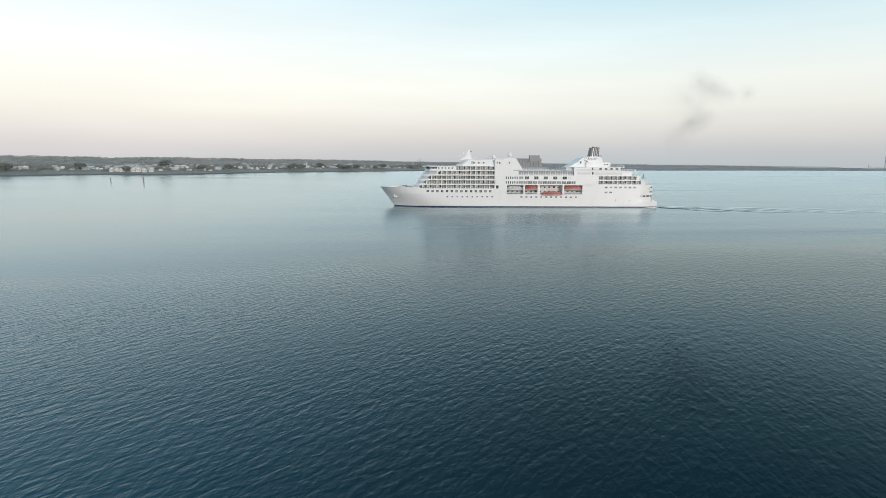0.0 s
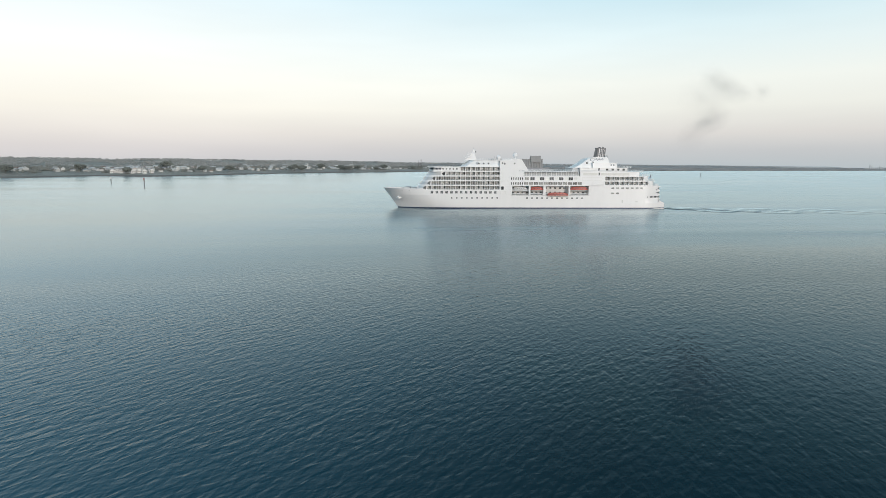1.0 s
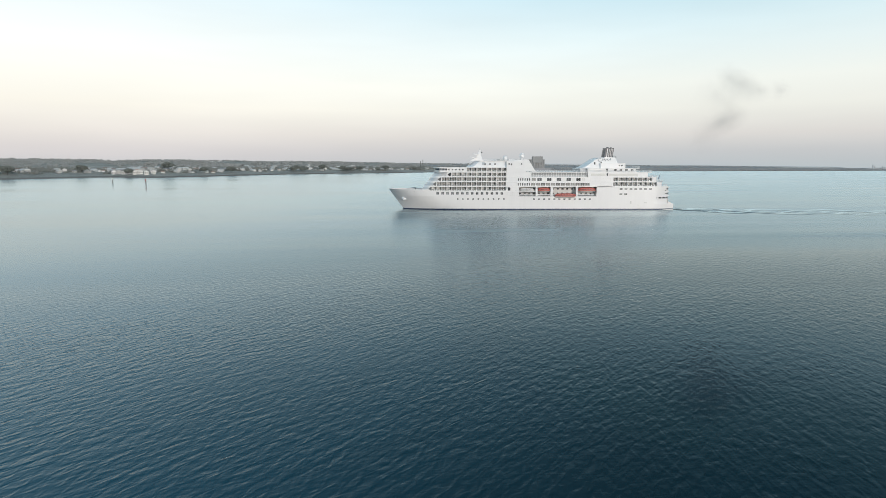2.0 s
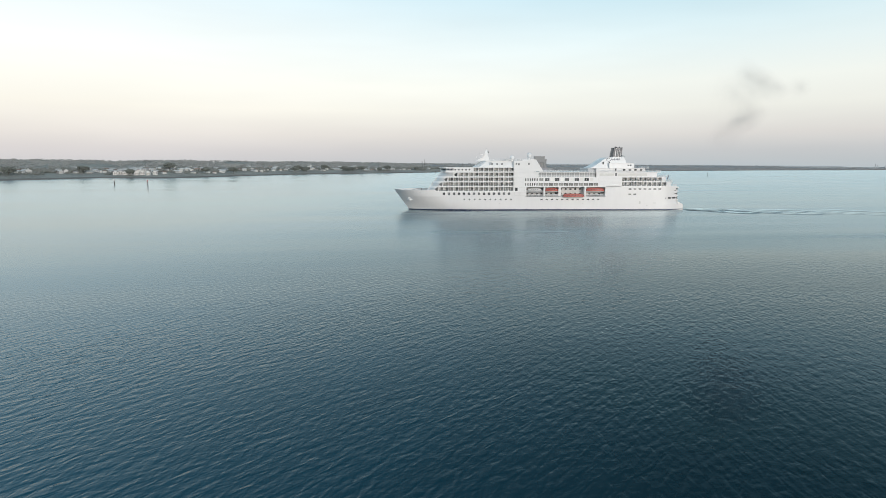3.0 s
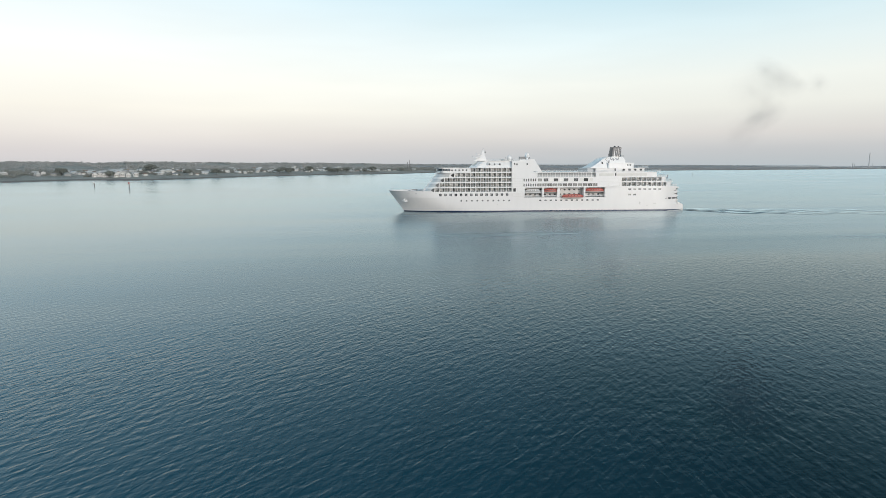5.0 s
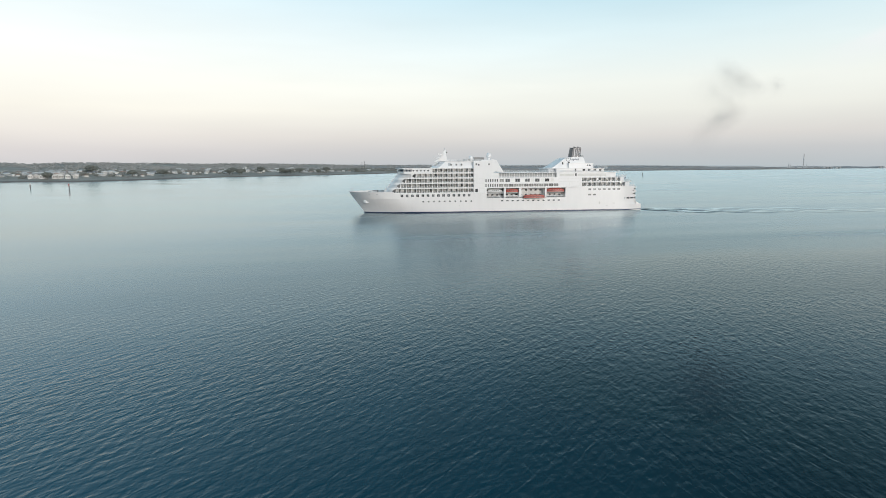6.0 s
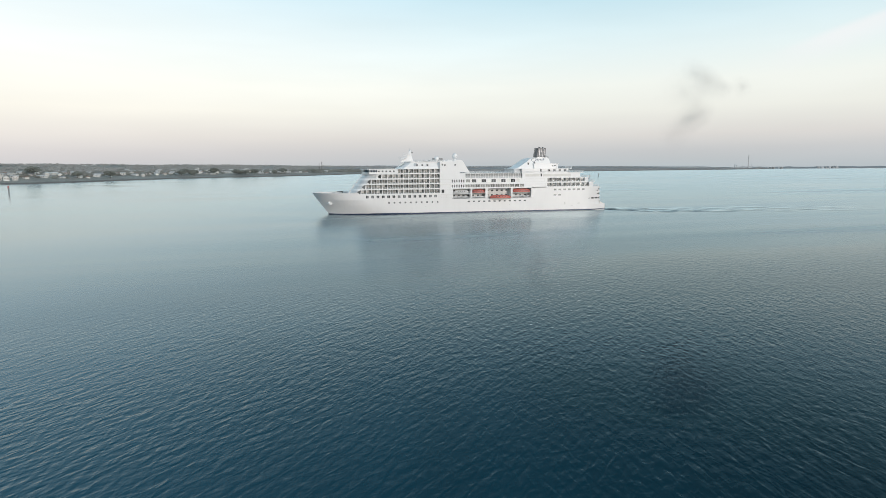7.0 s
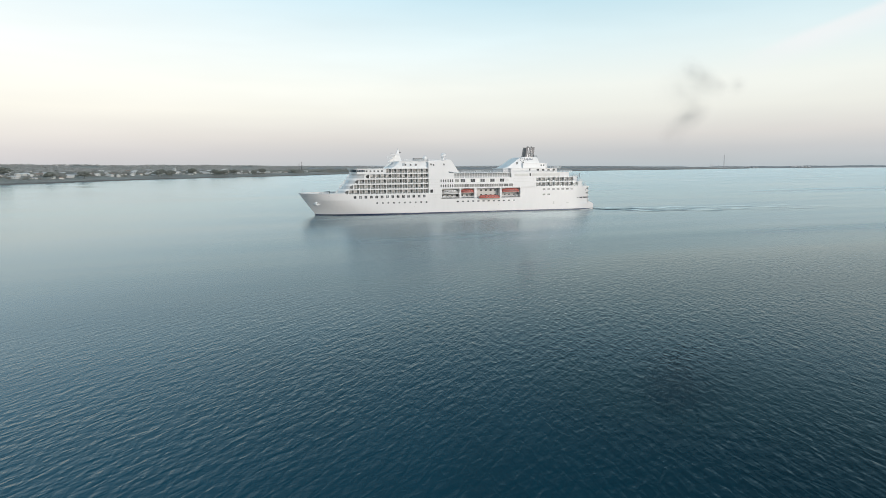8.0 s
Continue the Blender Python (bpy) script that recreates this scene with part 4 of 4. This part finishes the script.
for x, y in ((133.9, -1), (135.1, 0.8), (136.4, -0.8)):
    pipes.rod((x, y, 36.9), (x + 0.2, y, 38.0), 0.4)
part("exhaust_pipe", pipes, STRIPE, ship)

# flowing lettering on the funnel house stands as plain strokes
for sgn in (-1, 1):
    s = Solid()

    def stroke(x0, z0, x1, z1, w=0.10):
        y = lambda z: sgn * (8.3 - (z - 25) * 0.22 + 0.03)
        s.rod((x0, y(z0), z0), (x1, y(z1), z1), w, n=5)
    for k in range(7):
        a, b = 0.9 + k * 0.75, 0.9 + (k + 1) * 0.75
        stroke(128.2 + 1.3 * math.cos(a), 30.1 + 0.95 * math.sin(a), 128.2 + 1.3 * math.cos(b), 30.1 + 0.95 * math.sin(b))
    for k in range(6):
        x = 129.6 + k * 0.95
        stroke(x, 29.4 if k == 2 else 29.75, x + 0.35, 31.3 if k in (0, 5) else 30.85)
        stroke(x + 0.3, 30.7, x + 0.7, 30.0)
    part("funnel_script", s, INK, ship, "flowing navy lettering in plain strokes")

# windows of the side
windows([(28.9 + k * PITCH, half_breadth(28.9 + k * PITCH, 10.1), 10.05) for k in range(14)], 1.45, 1.45, SHIPGLASS, bars=1)
windows([(41.0 + k * 3.1, half_breadth(41 + k * 3.1, 6.6), 6.65) for k in range(10)], 0.85, 0.85, name="porthole")
windows([(87.2 + k * 3.1, SIDE, 6.6) for k in range(12)], 1.25, 0.75, name="porthole")
windows([(77.5 + k * 1.35, SIDE, z) for k in range(6) for z in (15.55, 18.4)], 0.62, 1.55)
windows([(86.5 + k * 3.0, SIDE, 15.55) for k in range(12)], 2.6, 1.6, PANE, bars=1)
windows([(90.3 + k * 5.9, SIDE, 18.4) for k in range(5)], 2.6, 1.75, bars=1)
windows([(93.35 + k * 5.9, SIDE, 18.4) for k in range(5)], 1.9, 1.7, PALEGLASS, bars=1)
windows([(86.8, SIDE, 18.4)], 2.4, 1.7, PANE, bars=1)
windows([(140.2 + k * 3.0, half_breadth(140.2 + k * 3, 12.7), 12.7) for k in range(7)], 1.7, 1.0, PANE)
windows([(140.2, SIDE, 9.6), (143.2, SIDE, 9.6)], 1.7, 0.95, PANE)
windows([(57.5 + k * 3.0, 10.35 + 0.05 * k, 27.5) for k in range(3)], 0.9, 0.9)
windows([(71.8, SIDE - 0.05, 27.7), (73.2, SIDE - 0.05, 27.4), (79.2, SIDE - 0.05, 27.6)], 0.8, 1.0)
windows([(35.6 + k * 2.1, SIDE, 24.2) for k in range(5)], 0.9, 0.8)
windows([(124.8, 7.75, 28.0), (128.7, 7.7, 28.2)], 0.8, 1.4)
windows([(131.4, SIDE, 21.4), (131.4, 11.4, 24.1)], 0.9, 1.6)
windows([(139.6 + k * 1.5, 9.2, 26.8) for k in range(2)], 0.9, 0.8)
windows([(136.5 + k * 3.4, 11.4, 24.0) for k in range(4)], 1.5, 1.2)
windows([(72.0, SIDE, 12.7)], 1.5, 1.9, DARK, name="shell_door")
windows([(79.2 + k * 2.9, 8.62, z) for k in range(16) for z in (9.9, 12.6)], 1.3, 0.95)
for sgn in (-1, 1):
    ya, yb = sorted((sgn * (SIDE + 0.0), sgn * (SIDE + 0.05)))
    part("side_panel", Solid().box(121.5, 130.3, ya, yb, 20.55, 22.0), PALE, ship)
    part("side_panel", Solid().box(132.4, 150, ya, yb, 20.55, 22.0), PALE, ship)

# shallow outlines of shell doors and plates in the side
for sgn in (-1, 1):
    for x0, x1, z0, z1 in ((70.9, 74.0, 8.9, 10.9), (74.2, 77.2, 8.9, 10.9), (73.6, 76.9, 11.6, 13.8), (70.8, 76.6, 14.5, 16.6), (70.8, 76.6, 17.4, 19.4), (127.5, 134.0, 14.7, 16.6), (121.0, 133.5, 17.4, 19.3)):
        s = Solid()
        ya, yb = sorted((sgn * (SIDE - 0.02), sgn * (SIDE + 0.045)))
        s.box(x0, x1, ya, yb, z0, z0 + 0.09).box(x0, x1, ya, yb, z1 - 0.09, z1).box(x0, x0 + 0.09, ya, yb, z0, z1).box(x1 - 0.09, x1, ya, yb, z0, z1)
        part("shell_plate_rim", s, PALE, ship)
    for x, z, w, h in ((146.5, 4.6, 0.9, 1.6), (155.5, 4.4, 1.6, 0.5), (151.0, 3.0, 1.2, 0.25), (9.0, 1.9, 0.9, 0.35), (62.0, 4.3, 0.5, 0.25), (112.0, 4.3, 0.5, 0.25)):
        b = half_breadth(x, z)
        ya, yb = sorted((sgn * (b - 0.05), sgn * (b + 0.05)))
        part("overboard_plate", Solid().box(x - w / 2, x + w / 2, ya, yb, z - h / 2, z + h / 2), CREAM, ship)

# bridge windows: slanting panes round the front and the wings
bw = Solid()
for sgn in (-1, 1):
    arc = [(x - 0.35, sgn * (y + 0.0)) for x, y in front_arc(27.6, 30.5, 9.5)]
    bw.loft([[(x - 0.02, y, 23.75) for x, y in arc], [(x - 0.24, y, 24.85) for x, y in arc]])
    for k in range(5):
        x = 30.4 + k * 0.85
        bw.add([(x, sgn * 13.25, 23.75), (x + 0.7, sgn * 13.25, 23.75), (x + 0.7, sgn * 13.28, 24.9), (x, sgn * 13.28, 24.9)], [(0, 1, 2, 3)])
    bw.add([(29.75, sgn * 9.9, 23.75), (29.95, sgn * 13.1, 23.75), (29.9, sgn * 13.1, 24.9), (29.6, sgn * 9.9, 24.9)], [(0, 1, 2, 3)])
part("bridge_window", bw, BRIDGEGLASS, ship, "dark slanting bridge windows")

# rails
def railing(path, height=1.05, parent=ship, step=2.0):
    s = Solid()
    pts = [Vector(p) for p in path]
    for a, b in zip(pts, pts[1:]):
        n = max(1, int((b - a).length / step))
        for k in range(n + 1):
            q = a.lerp(b, k / n)
            s.box(q.x - 0.04, q.x + 0.04, q.y - 0.04, q.y + 0.04, q.z, q.z + height)
        for h in (height, height * 0.66, height * 0.33):
            s.rod(a + Vector((0, 0, h)), b + Vector((0, 0, h)), 0.045, n=4)
    part("railing", s, WHITE, parent)


for sgn in (-1, 1):
    railing([(87.8, sgn * 12.35, 22.8), (119.4, sgn * 12.35, 22.8)])
    railing([(119.5, sgn * 12.4, 22.8), (151, sgn * 12.4, 22.8), (158, sgn * 11.5, 22.8), (160.3, sgn * 8, 22.8), (160.5, 0, 22.8)])
    railing([(147, sgn * 11.7, 25.2), (151.3, sgn * 10.3, 25.2), (152.9, sgn * 7, 25.2), (153, 0, 25.2)])
    railing([(157, sgn * 12.2, 19.97), (161, sgn * 11.7, 19.97), (163.4, sgn * 9.9, 19.97), (165, 0, 19.97)])
    railing([(159.2, sgn * 12.3, 17.12), (164, sgn * 11.8, 17.12), (166.4, sgn * 10.4, 17.12), (168.6, 0, 17.12)])
    railing([(162.2, sgn * 12.0, 14.28), (167, sgn * 11, 14.28), (170.1, sgn * 8.4, 14.28), (170.8, 0, 14.28)])
    railing([(54.2, sgn * 9.4, 29.55), (82, sgn * 11, 29.55)], 0.9)
    railing([(78.1, sgn * 12.3, 11.25), (88.2, sgn * 12.3, 11.25)])
    railing([(78.1, sgn * 12.3, 8.5), (88.2, sgn * 12.3, 8.5)])
    railing([(89.4, sgn * 12.3, 8.5), (97.1, sgn * 12.3, 8.5)])
    railing([(113.9, sgn * 12.3, 8.5), (125.2, sgn * 12.3, 8.5)])

# stern mooring openings and ledges
for x, z, w, h in ((162.3, 7.3, 0.7, 0.5), (164.6, 7.35, 1.9, 0.85), (167.4, 7.35, 2.2, 0.85), (168.3, 11.7, 0.9, 0.4), (168.6, 9.9, 0.9, 0.4)):
    for sgn in (-1, 1):
        s = Solid()
        xs = [x - w / 2, x, x + w / 2]
        s.loft([[(q, sgn * (half_breadth(q, z) + 0.04), zz) for zz in (z - h / 2, z + h / 2)] for q in xs])
        part("mooring_opening", s, DARK, ship, "dark mooring deck opening")
for z, h in ((12.35, 0.75), (9.55, 0.75), (7.0, 0.7)):
    s = Solid()
    for sgn in (-1, 1):
        s.loft([[(x, sgn * (half_breadth(x, z) + 0.03), zz) for zz in (z, z + h)] for x in (169.0, 169.6, 170.2)])
    s.loft([[(170.24, y, zz) for zz in (z, z + h)] for y in (-half_breadth(170.2, z), -3, 3, half_breadth(170.2, z))])
    part("mooring_deck_opening", s, DARK, ship, "dark open mooring deck round the stern")
for z in (5.9, 8.4, 11.0, 13.4):
    lip = [(166, 0), (166, half_breadth(166, z) + 0.05), (169, half_breadth(169, z) + 0.08), (169.6, half_breadth(169.6, z) + 0.2), (170.9, half_breadth(170.2, z)), (171.2, 4), (171.3, 0)]
    tier("stern_ledge", z, z + 0.55, lip)

# anchor with its bolster on each bow
for sgn in (-1, 1):
    s = Solid()
    ax, az = 8.6, 6.6
    b = half_breadth(ax, az)
    s.ball((ax, sgn * (b - 0.35), az + 0.2), 1.3, 1.0, 14, 10)
    s.rod((ax - 1.7, sgn * (half_breadth(ax - 1.7, az - 0.2) + 0.12), az - 0.2), (ax, sgn * (b + 0.95), az - 0.7), 0.25, n=6)
    s.rod((ax + 1.7, sgn * (half_breadth(ax + 1.7, az - 0.2) + 0.12), az - 0.2), (ax, sgn * (b + 0.95), az - 0.7), 0.25, n=6)
    part("anchor", s, WHITE, ship, "white painted anchor on its bolster")
    part("hawse_hole", Solid().ball((ax + 0.1, sgn * (b + 0.78), az + 0.35), 0.28, 1, 8, 6), DARK, ship)

# radar mast
mast = Solid()
mast.side([(49.0, 29.4), (52.4, 31.4), (54.1, 34.0), (55.0, 36.2), (55.6, 36.2), (55.9, 33.0), (57.2, 29.4)], -0.9, 0.9)
mast.side([(49.8, 31.1), (53.8, 32.0), (53.8, 32.3), (49.8, 31.4)], -2.6, 2.6)
mast.side([(51.2, 33.0), (55.0, 33.6), (55.0, 33.9), (51.2, 33.3)], -1.9, 1.9)
part("radar_mast", mast, WHITE, ship, "white raked radar mast")
rad = Solid().box(48.9, 49.3, -2.2, 2.2, 32.0, 32.3).box(51.3, 51.7, -1.6, 1.6, 34.0, 34.3).rod((49.1, 0, 31.3), (49.1, 0, 32.1), 0.2).rod((51.5, 0, 33.2), (51.5, 0, 34.1), 0.2)
part("radar_scanner", rad, WHITE, ship)
ant = Solid().rod((54.8, 0, 35.2), (55.2, 0, 37.2), 0.14).rod((54.9, -1.4, 36.0), (54.9, 1.4, 36.0), 0.08).rod((55.8, 0.5, 34.8), (56.4, 0.5, 36.2), 0.1)
part("aerial", ant, METAL, ship)
part("mast_lamp", Solid().box(56.0, 56.7, -0.4, 0.4, 34.4, 35.0), DARK, ship)
for x, y, z, r in ((70.9, 0.0, 31.3, 1.35), (80.3, -6.5, 32.6, 1.5)):
    part("satellite_dome", Solid().ball((x, y, z), r, 1.1, 16, 10), WHITE, ship, "white satellite dome", True)
    part("dome_base", Solid().rod((x, y, 29.4), (x, y, z - r * 0.7), 0.7, 0.55, 10), WHITE, ship)
gear = Solid().box(66.5, 69.8, -3.5, 3, 29.4, 30.6).box(70.0, 73.4, 2, 5, 29.4, 30.8).rod((68, -3, 30.6), (68, -3, 31.8), 0.12)
part("roof_plant", gear, SHIP_GREY, ship, "grey plant on the roof")
part("jackstaff", Solid().rod((1.3, 0, 11.6), (1.1, 0, 15.2), 0.08, n=6), METAL, ship)
part("ensign_staff", Solid().rod((167.2, 0, 17.1), (168.6, 0, 21.2), 0.1, n=6), METAL, ship)
part("furled_ensign", Solid().rod((167.75, 0.15, 18.6), (168.45, 0.15, 20.9), 0.34, 0.2, 7), INK, ship, "dark furled ensign on its staff")
part("bow_winch", Solid().box(10, 11.6, -2, 2, 11.1, 12.4).rod((10.8, -2.6, 11.9), (10.8, 2.6, 11.9), 0.5), SHIP_GREY, ship)
part("deck_crane", Solid().rod((15.5, -6.6, 11.1), (15.5, -6.6, 13.4), 0.25).rod((15.5, -6.6, 13.3), (12.6, -5.5, 13.0), 0.15), DARK, ship)


# ---- lifeboats and deck gear ----
def lifeboat(length, beam, height, paint=ORANGE, label="bright orange covered lifeboat hanging at the ship's side", name="lifeboat"):
    """A covered lifeboat about the middle of its keel, bow towards -x."""
    boat = thing(name, label, "lifeboat", "lifeboats of the ship")
    xs = [-0.5, -0.46, -0.38, -0.24, 0, 0.24, 0.38, 0.46, 0.5]
    ws = [0.05, 0.4, 0.72, 0.94, 1, 0.95, 0.8, 0.55, 0.3]
    hull, top = Solid(), Solid()
    for sgn in (-1, 1):
        hull.loft([[(x * length, 0, height * (0.10 * abs(2 * x) ** 3)), (x * length, sgn * beam * 0.36 * w, height * (0.08 + 0.12 * abs(2 * x) ** 3)), (x * length, sgn * beam * 0.5 * w, height * 0.32), (x * length, sgn * beam * 0.5 * w, height * 0.55)] for x, w in zip(xs, ws)])
        top.loft([[(x * length * 0.985, sgn * beam * 0.48 * w, height * 0.55), (x * length * 0.95, sgn * beam * 0.44 * w, height * (0.84 - 0.14 * abs(2 * x) ** 4)), (x * length * 0.9, sgn * beam * 0.25 * w, height * (1.0 - 0.2 * abs(2 * x) ** 4)), (x * length * 0.9, 0, height * (1.03 - 0.2 * abs(2 * x) ** 4))] for x, w in zip(xs, ws)])
    part("boat_hull", hull, paint, boat, smooth=True)
    part("canopy", top, paint, boat, smooth=True)
    keel = Solid()
    for sgn in (-1, 1):
        keel.loft([[(x * length, 0, height * (0.10 * abs(2 * x) ** 3) - 0.04), (x * length, sgn * (beam * 0.36 * w + 0.04), height * (0.08 + 0.12 * abs(2 * x) ** 3) - 0.03),
                    (x * length, sgn * (beam * 0.48 * w + 0.04), height * 0.27)] for x, w in zip(xs, ws)])
    part("keel", keel, PALE, boat, "pale painted underside", True)
    rub = Solid()
    for sgn in (-1, 1):
        pts = [(x * length, sgn * beam * 0.51 * w, height * 0.55) for x, w in zip(xs, ws)]
        for a, b in zip(pts, pts[1:]):
            rub.rod(a, b, 0.09, n=5)
    part("rubbing_strake", rub, STRIPE, boat, "dark rubbing strake")
    for x in (-0.22, -0.08, 0.06, 0.2):
        for sgn in (-1, 1):
            ya, yb = sorted((sgn * beam * 0.455, sgn * beam * 0.475))
            part("boat_window", Solid().box(x * length - 0.3, x * length + 0.3, ya, yb, height * 0.64, height * 0.76), DARK, boat)
    return boat


for length, x, y, z, h in ((7.6, 93.3, 11.0, 10.9, 2.5), (12.6, 106.0, 13.2, 7.6, 2.45), (10.8, 119.5, 11.0, 10.9, 2.6)):
    a = lifeboat(length, 3.1, h)
    a.matrix_world = pose(x, -y, z)
    copy_thing(a, pose(x, y, z))
tender = lifeboat(8.4, 2.6, 1.9, WHITE, "white covered rescue boat on the shelf of a boat bay", "rescue_boat")
tender.matrix_world = pose(83.2, -10.6, 11.25)
copy_thing(tender, pose(83.2, 10.6, 11.25))
dav = Solid()
for x in (91, 95.6, 102, 110, 116, 123):
    dav.rod((x, -9.2, 13.9), (x, -11.2, 13.7), 0.16).rod((x, 9.2, 13.9), (x, 11.2, 13.7), 0.16)
    low = 9.6 if 100 < x < 112 else 13.0
    reach = 13.0 if 100 < x < 112 else 11.1
    for sgn in (-1, 1):
        dav.rod((x, sgn * min(reach, 11.2), 13.8), (x, sgn * reach, 13.6), 0.12).rod((x, sgn * reach, 13.7), (x, sgn * reach, low), 0.05, n=5)
part("davit", dav, WHITE, ship, "white lifeboat davits")


def raft_canister():
    c = thing("raft_canister", "white life raft canister in a cradle on deck", "life raft", "life rafts on the boat deck")
    part("shell", Solid().rod((-0.75, 0, 0.75), (0.75, 0, 0.75), 0.42, n=12), WHITE, c, smooth=False)
    for x in (-0.55, 0.4):
        part("cradle", Solid().box(x, x + 0.15, -0.4, 0.4, 0, 0.42), SHIP_GREY, c)
    return c


first = raft_canister()
first.matrix_world = pose(90.6, -11.4, 8.5)
for x, z in ((92.6, 8.5), (94.6, 8.5), (96.3, 8.5), (115, 8.5), (117, 8.5), (119, 8.5), (121, 8.5), (123.4, 8.5), (79.6, 8.5), (82, 8.5), (85.5, 8.5)):
    copy_thing(first, pose(x, -11.4, z))
    copy_thing(first, pose(x, 11.4, z))


# ---- smoke ----
def smoke_material(name, density):
    m = bpy.data.materials.new(name)
    m.use_nodes = True
    nt = m.node_tree
    b = nt.nodes["Principled BSDF"]
    b.inputs["Base Color"].default_value = (0.26, 0.27, 0.29, 1)
    b.inputs["Roughness"].default_value = 1.0
    b.inputs["Specular IOR Level"].default_value = 0.0
    co = nt.nodes.new("ShaderNodeTexCoord")
    sep = nt.nodes.new("ShaderNodeSeparateXYZ")
    nt.links.new(co.outputs["Object"], sep.inputs[0])
    comb = nt.nodes.new("ShaderNodeCombineXYZ")
    nt.links.new(sep.outputs["X"], comb.inputs["X"])
    nt.links.new(sep.outputs["Z"], comb.inputs["Y"])
    grad = nt.nodes.new("ShaderNodeTexGradient")
    grad.gradient_type = "QUADRATIC_SPHERE"
    nt.links.new(comb.outputs[0], grad.inputs["Vector"])
    inf = nt.nodes.new("ShaderNodeObjectInfo")              # each puff has tatters of its own
    shift = nt.nodes.new("ShaderNodeVectorMath")
    shift.operation = "MULTIPLY_ADD"
    shift.inputs[1].default_value = (9.0, 5.0, 7.0)
    nt.links.new(inf.outputs["Random"], shift.inputs[0])
    nt.links.new(co.outputs["Object"], shift.inputs[2])
    tex = nt.nodes.new("ShaderNodeTexNoise")
    tex.inputs["Scale"].default_value, tex.inputs["Detail"].default_value, tex.inputs["Distortion"].default_value = 1.2, 2, 0.3
    nt.links.new(shift.outputs[0], tex.inputs["Vector"])
    rng = nt.nodes.new("ShaderNodeMapRange")
    rng.inputs["From Min"].default_value, rng.inputs["From Max"].default_value = -0.05, 0.80
    rng.inputs["To Max"].default_value = density
    nt.links.new(tex.outputs["Fac"], rng.inputs["Value"])
    mu = nt.nodes.new("ShaderNodeMath")
    mu.operation = "MULTIPLY"
    nt.links.new(grad.outputs["Fac"], mu.inputs[0])
    nt.links.new(rng.outputs["Result"], mu.inputs[1])
    nt.links.new(mu.outputs[0], b.inputs["Alpha"])
    return m


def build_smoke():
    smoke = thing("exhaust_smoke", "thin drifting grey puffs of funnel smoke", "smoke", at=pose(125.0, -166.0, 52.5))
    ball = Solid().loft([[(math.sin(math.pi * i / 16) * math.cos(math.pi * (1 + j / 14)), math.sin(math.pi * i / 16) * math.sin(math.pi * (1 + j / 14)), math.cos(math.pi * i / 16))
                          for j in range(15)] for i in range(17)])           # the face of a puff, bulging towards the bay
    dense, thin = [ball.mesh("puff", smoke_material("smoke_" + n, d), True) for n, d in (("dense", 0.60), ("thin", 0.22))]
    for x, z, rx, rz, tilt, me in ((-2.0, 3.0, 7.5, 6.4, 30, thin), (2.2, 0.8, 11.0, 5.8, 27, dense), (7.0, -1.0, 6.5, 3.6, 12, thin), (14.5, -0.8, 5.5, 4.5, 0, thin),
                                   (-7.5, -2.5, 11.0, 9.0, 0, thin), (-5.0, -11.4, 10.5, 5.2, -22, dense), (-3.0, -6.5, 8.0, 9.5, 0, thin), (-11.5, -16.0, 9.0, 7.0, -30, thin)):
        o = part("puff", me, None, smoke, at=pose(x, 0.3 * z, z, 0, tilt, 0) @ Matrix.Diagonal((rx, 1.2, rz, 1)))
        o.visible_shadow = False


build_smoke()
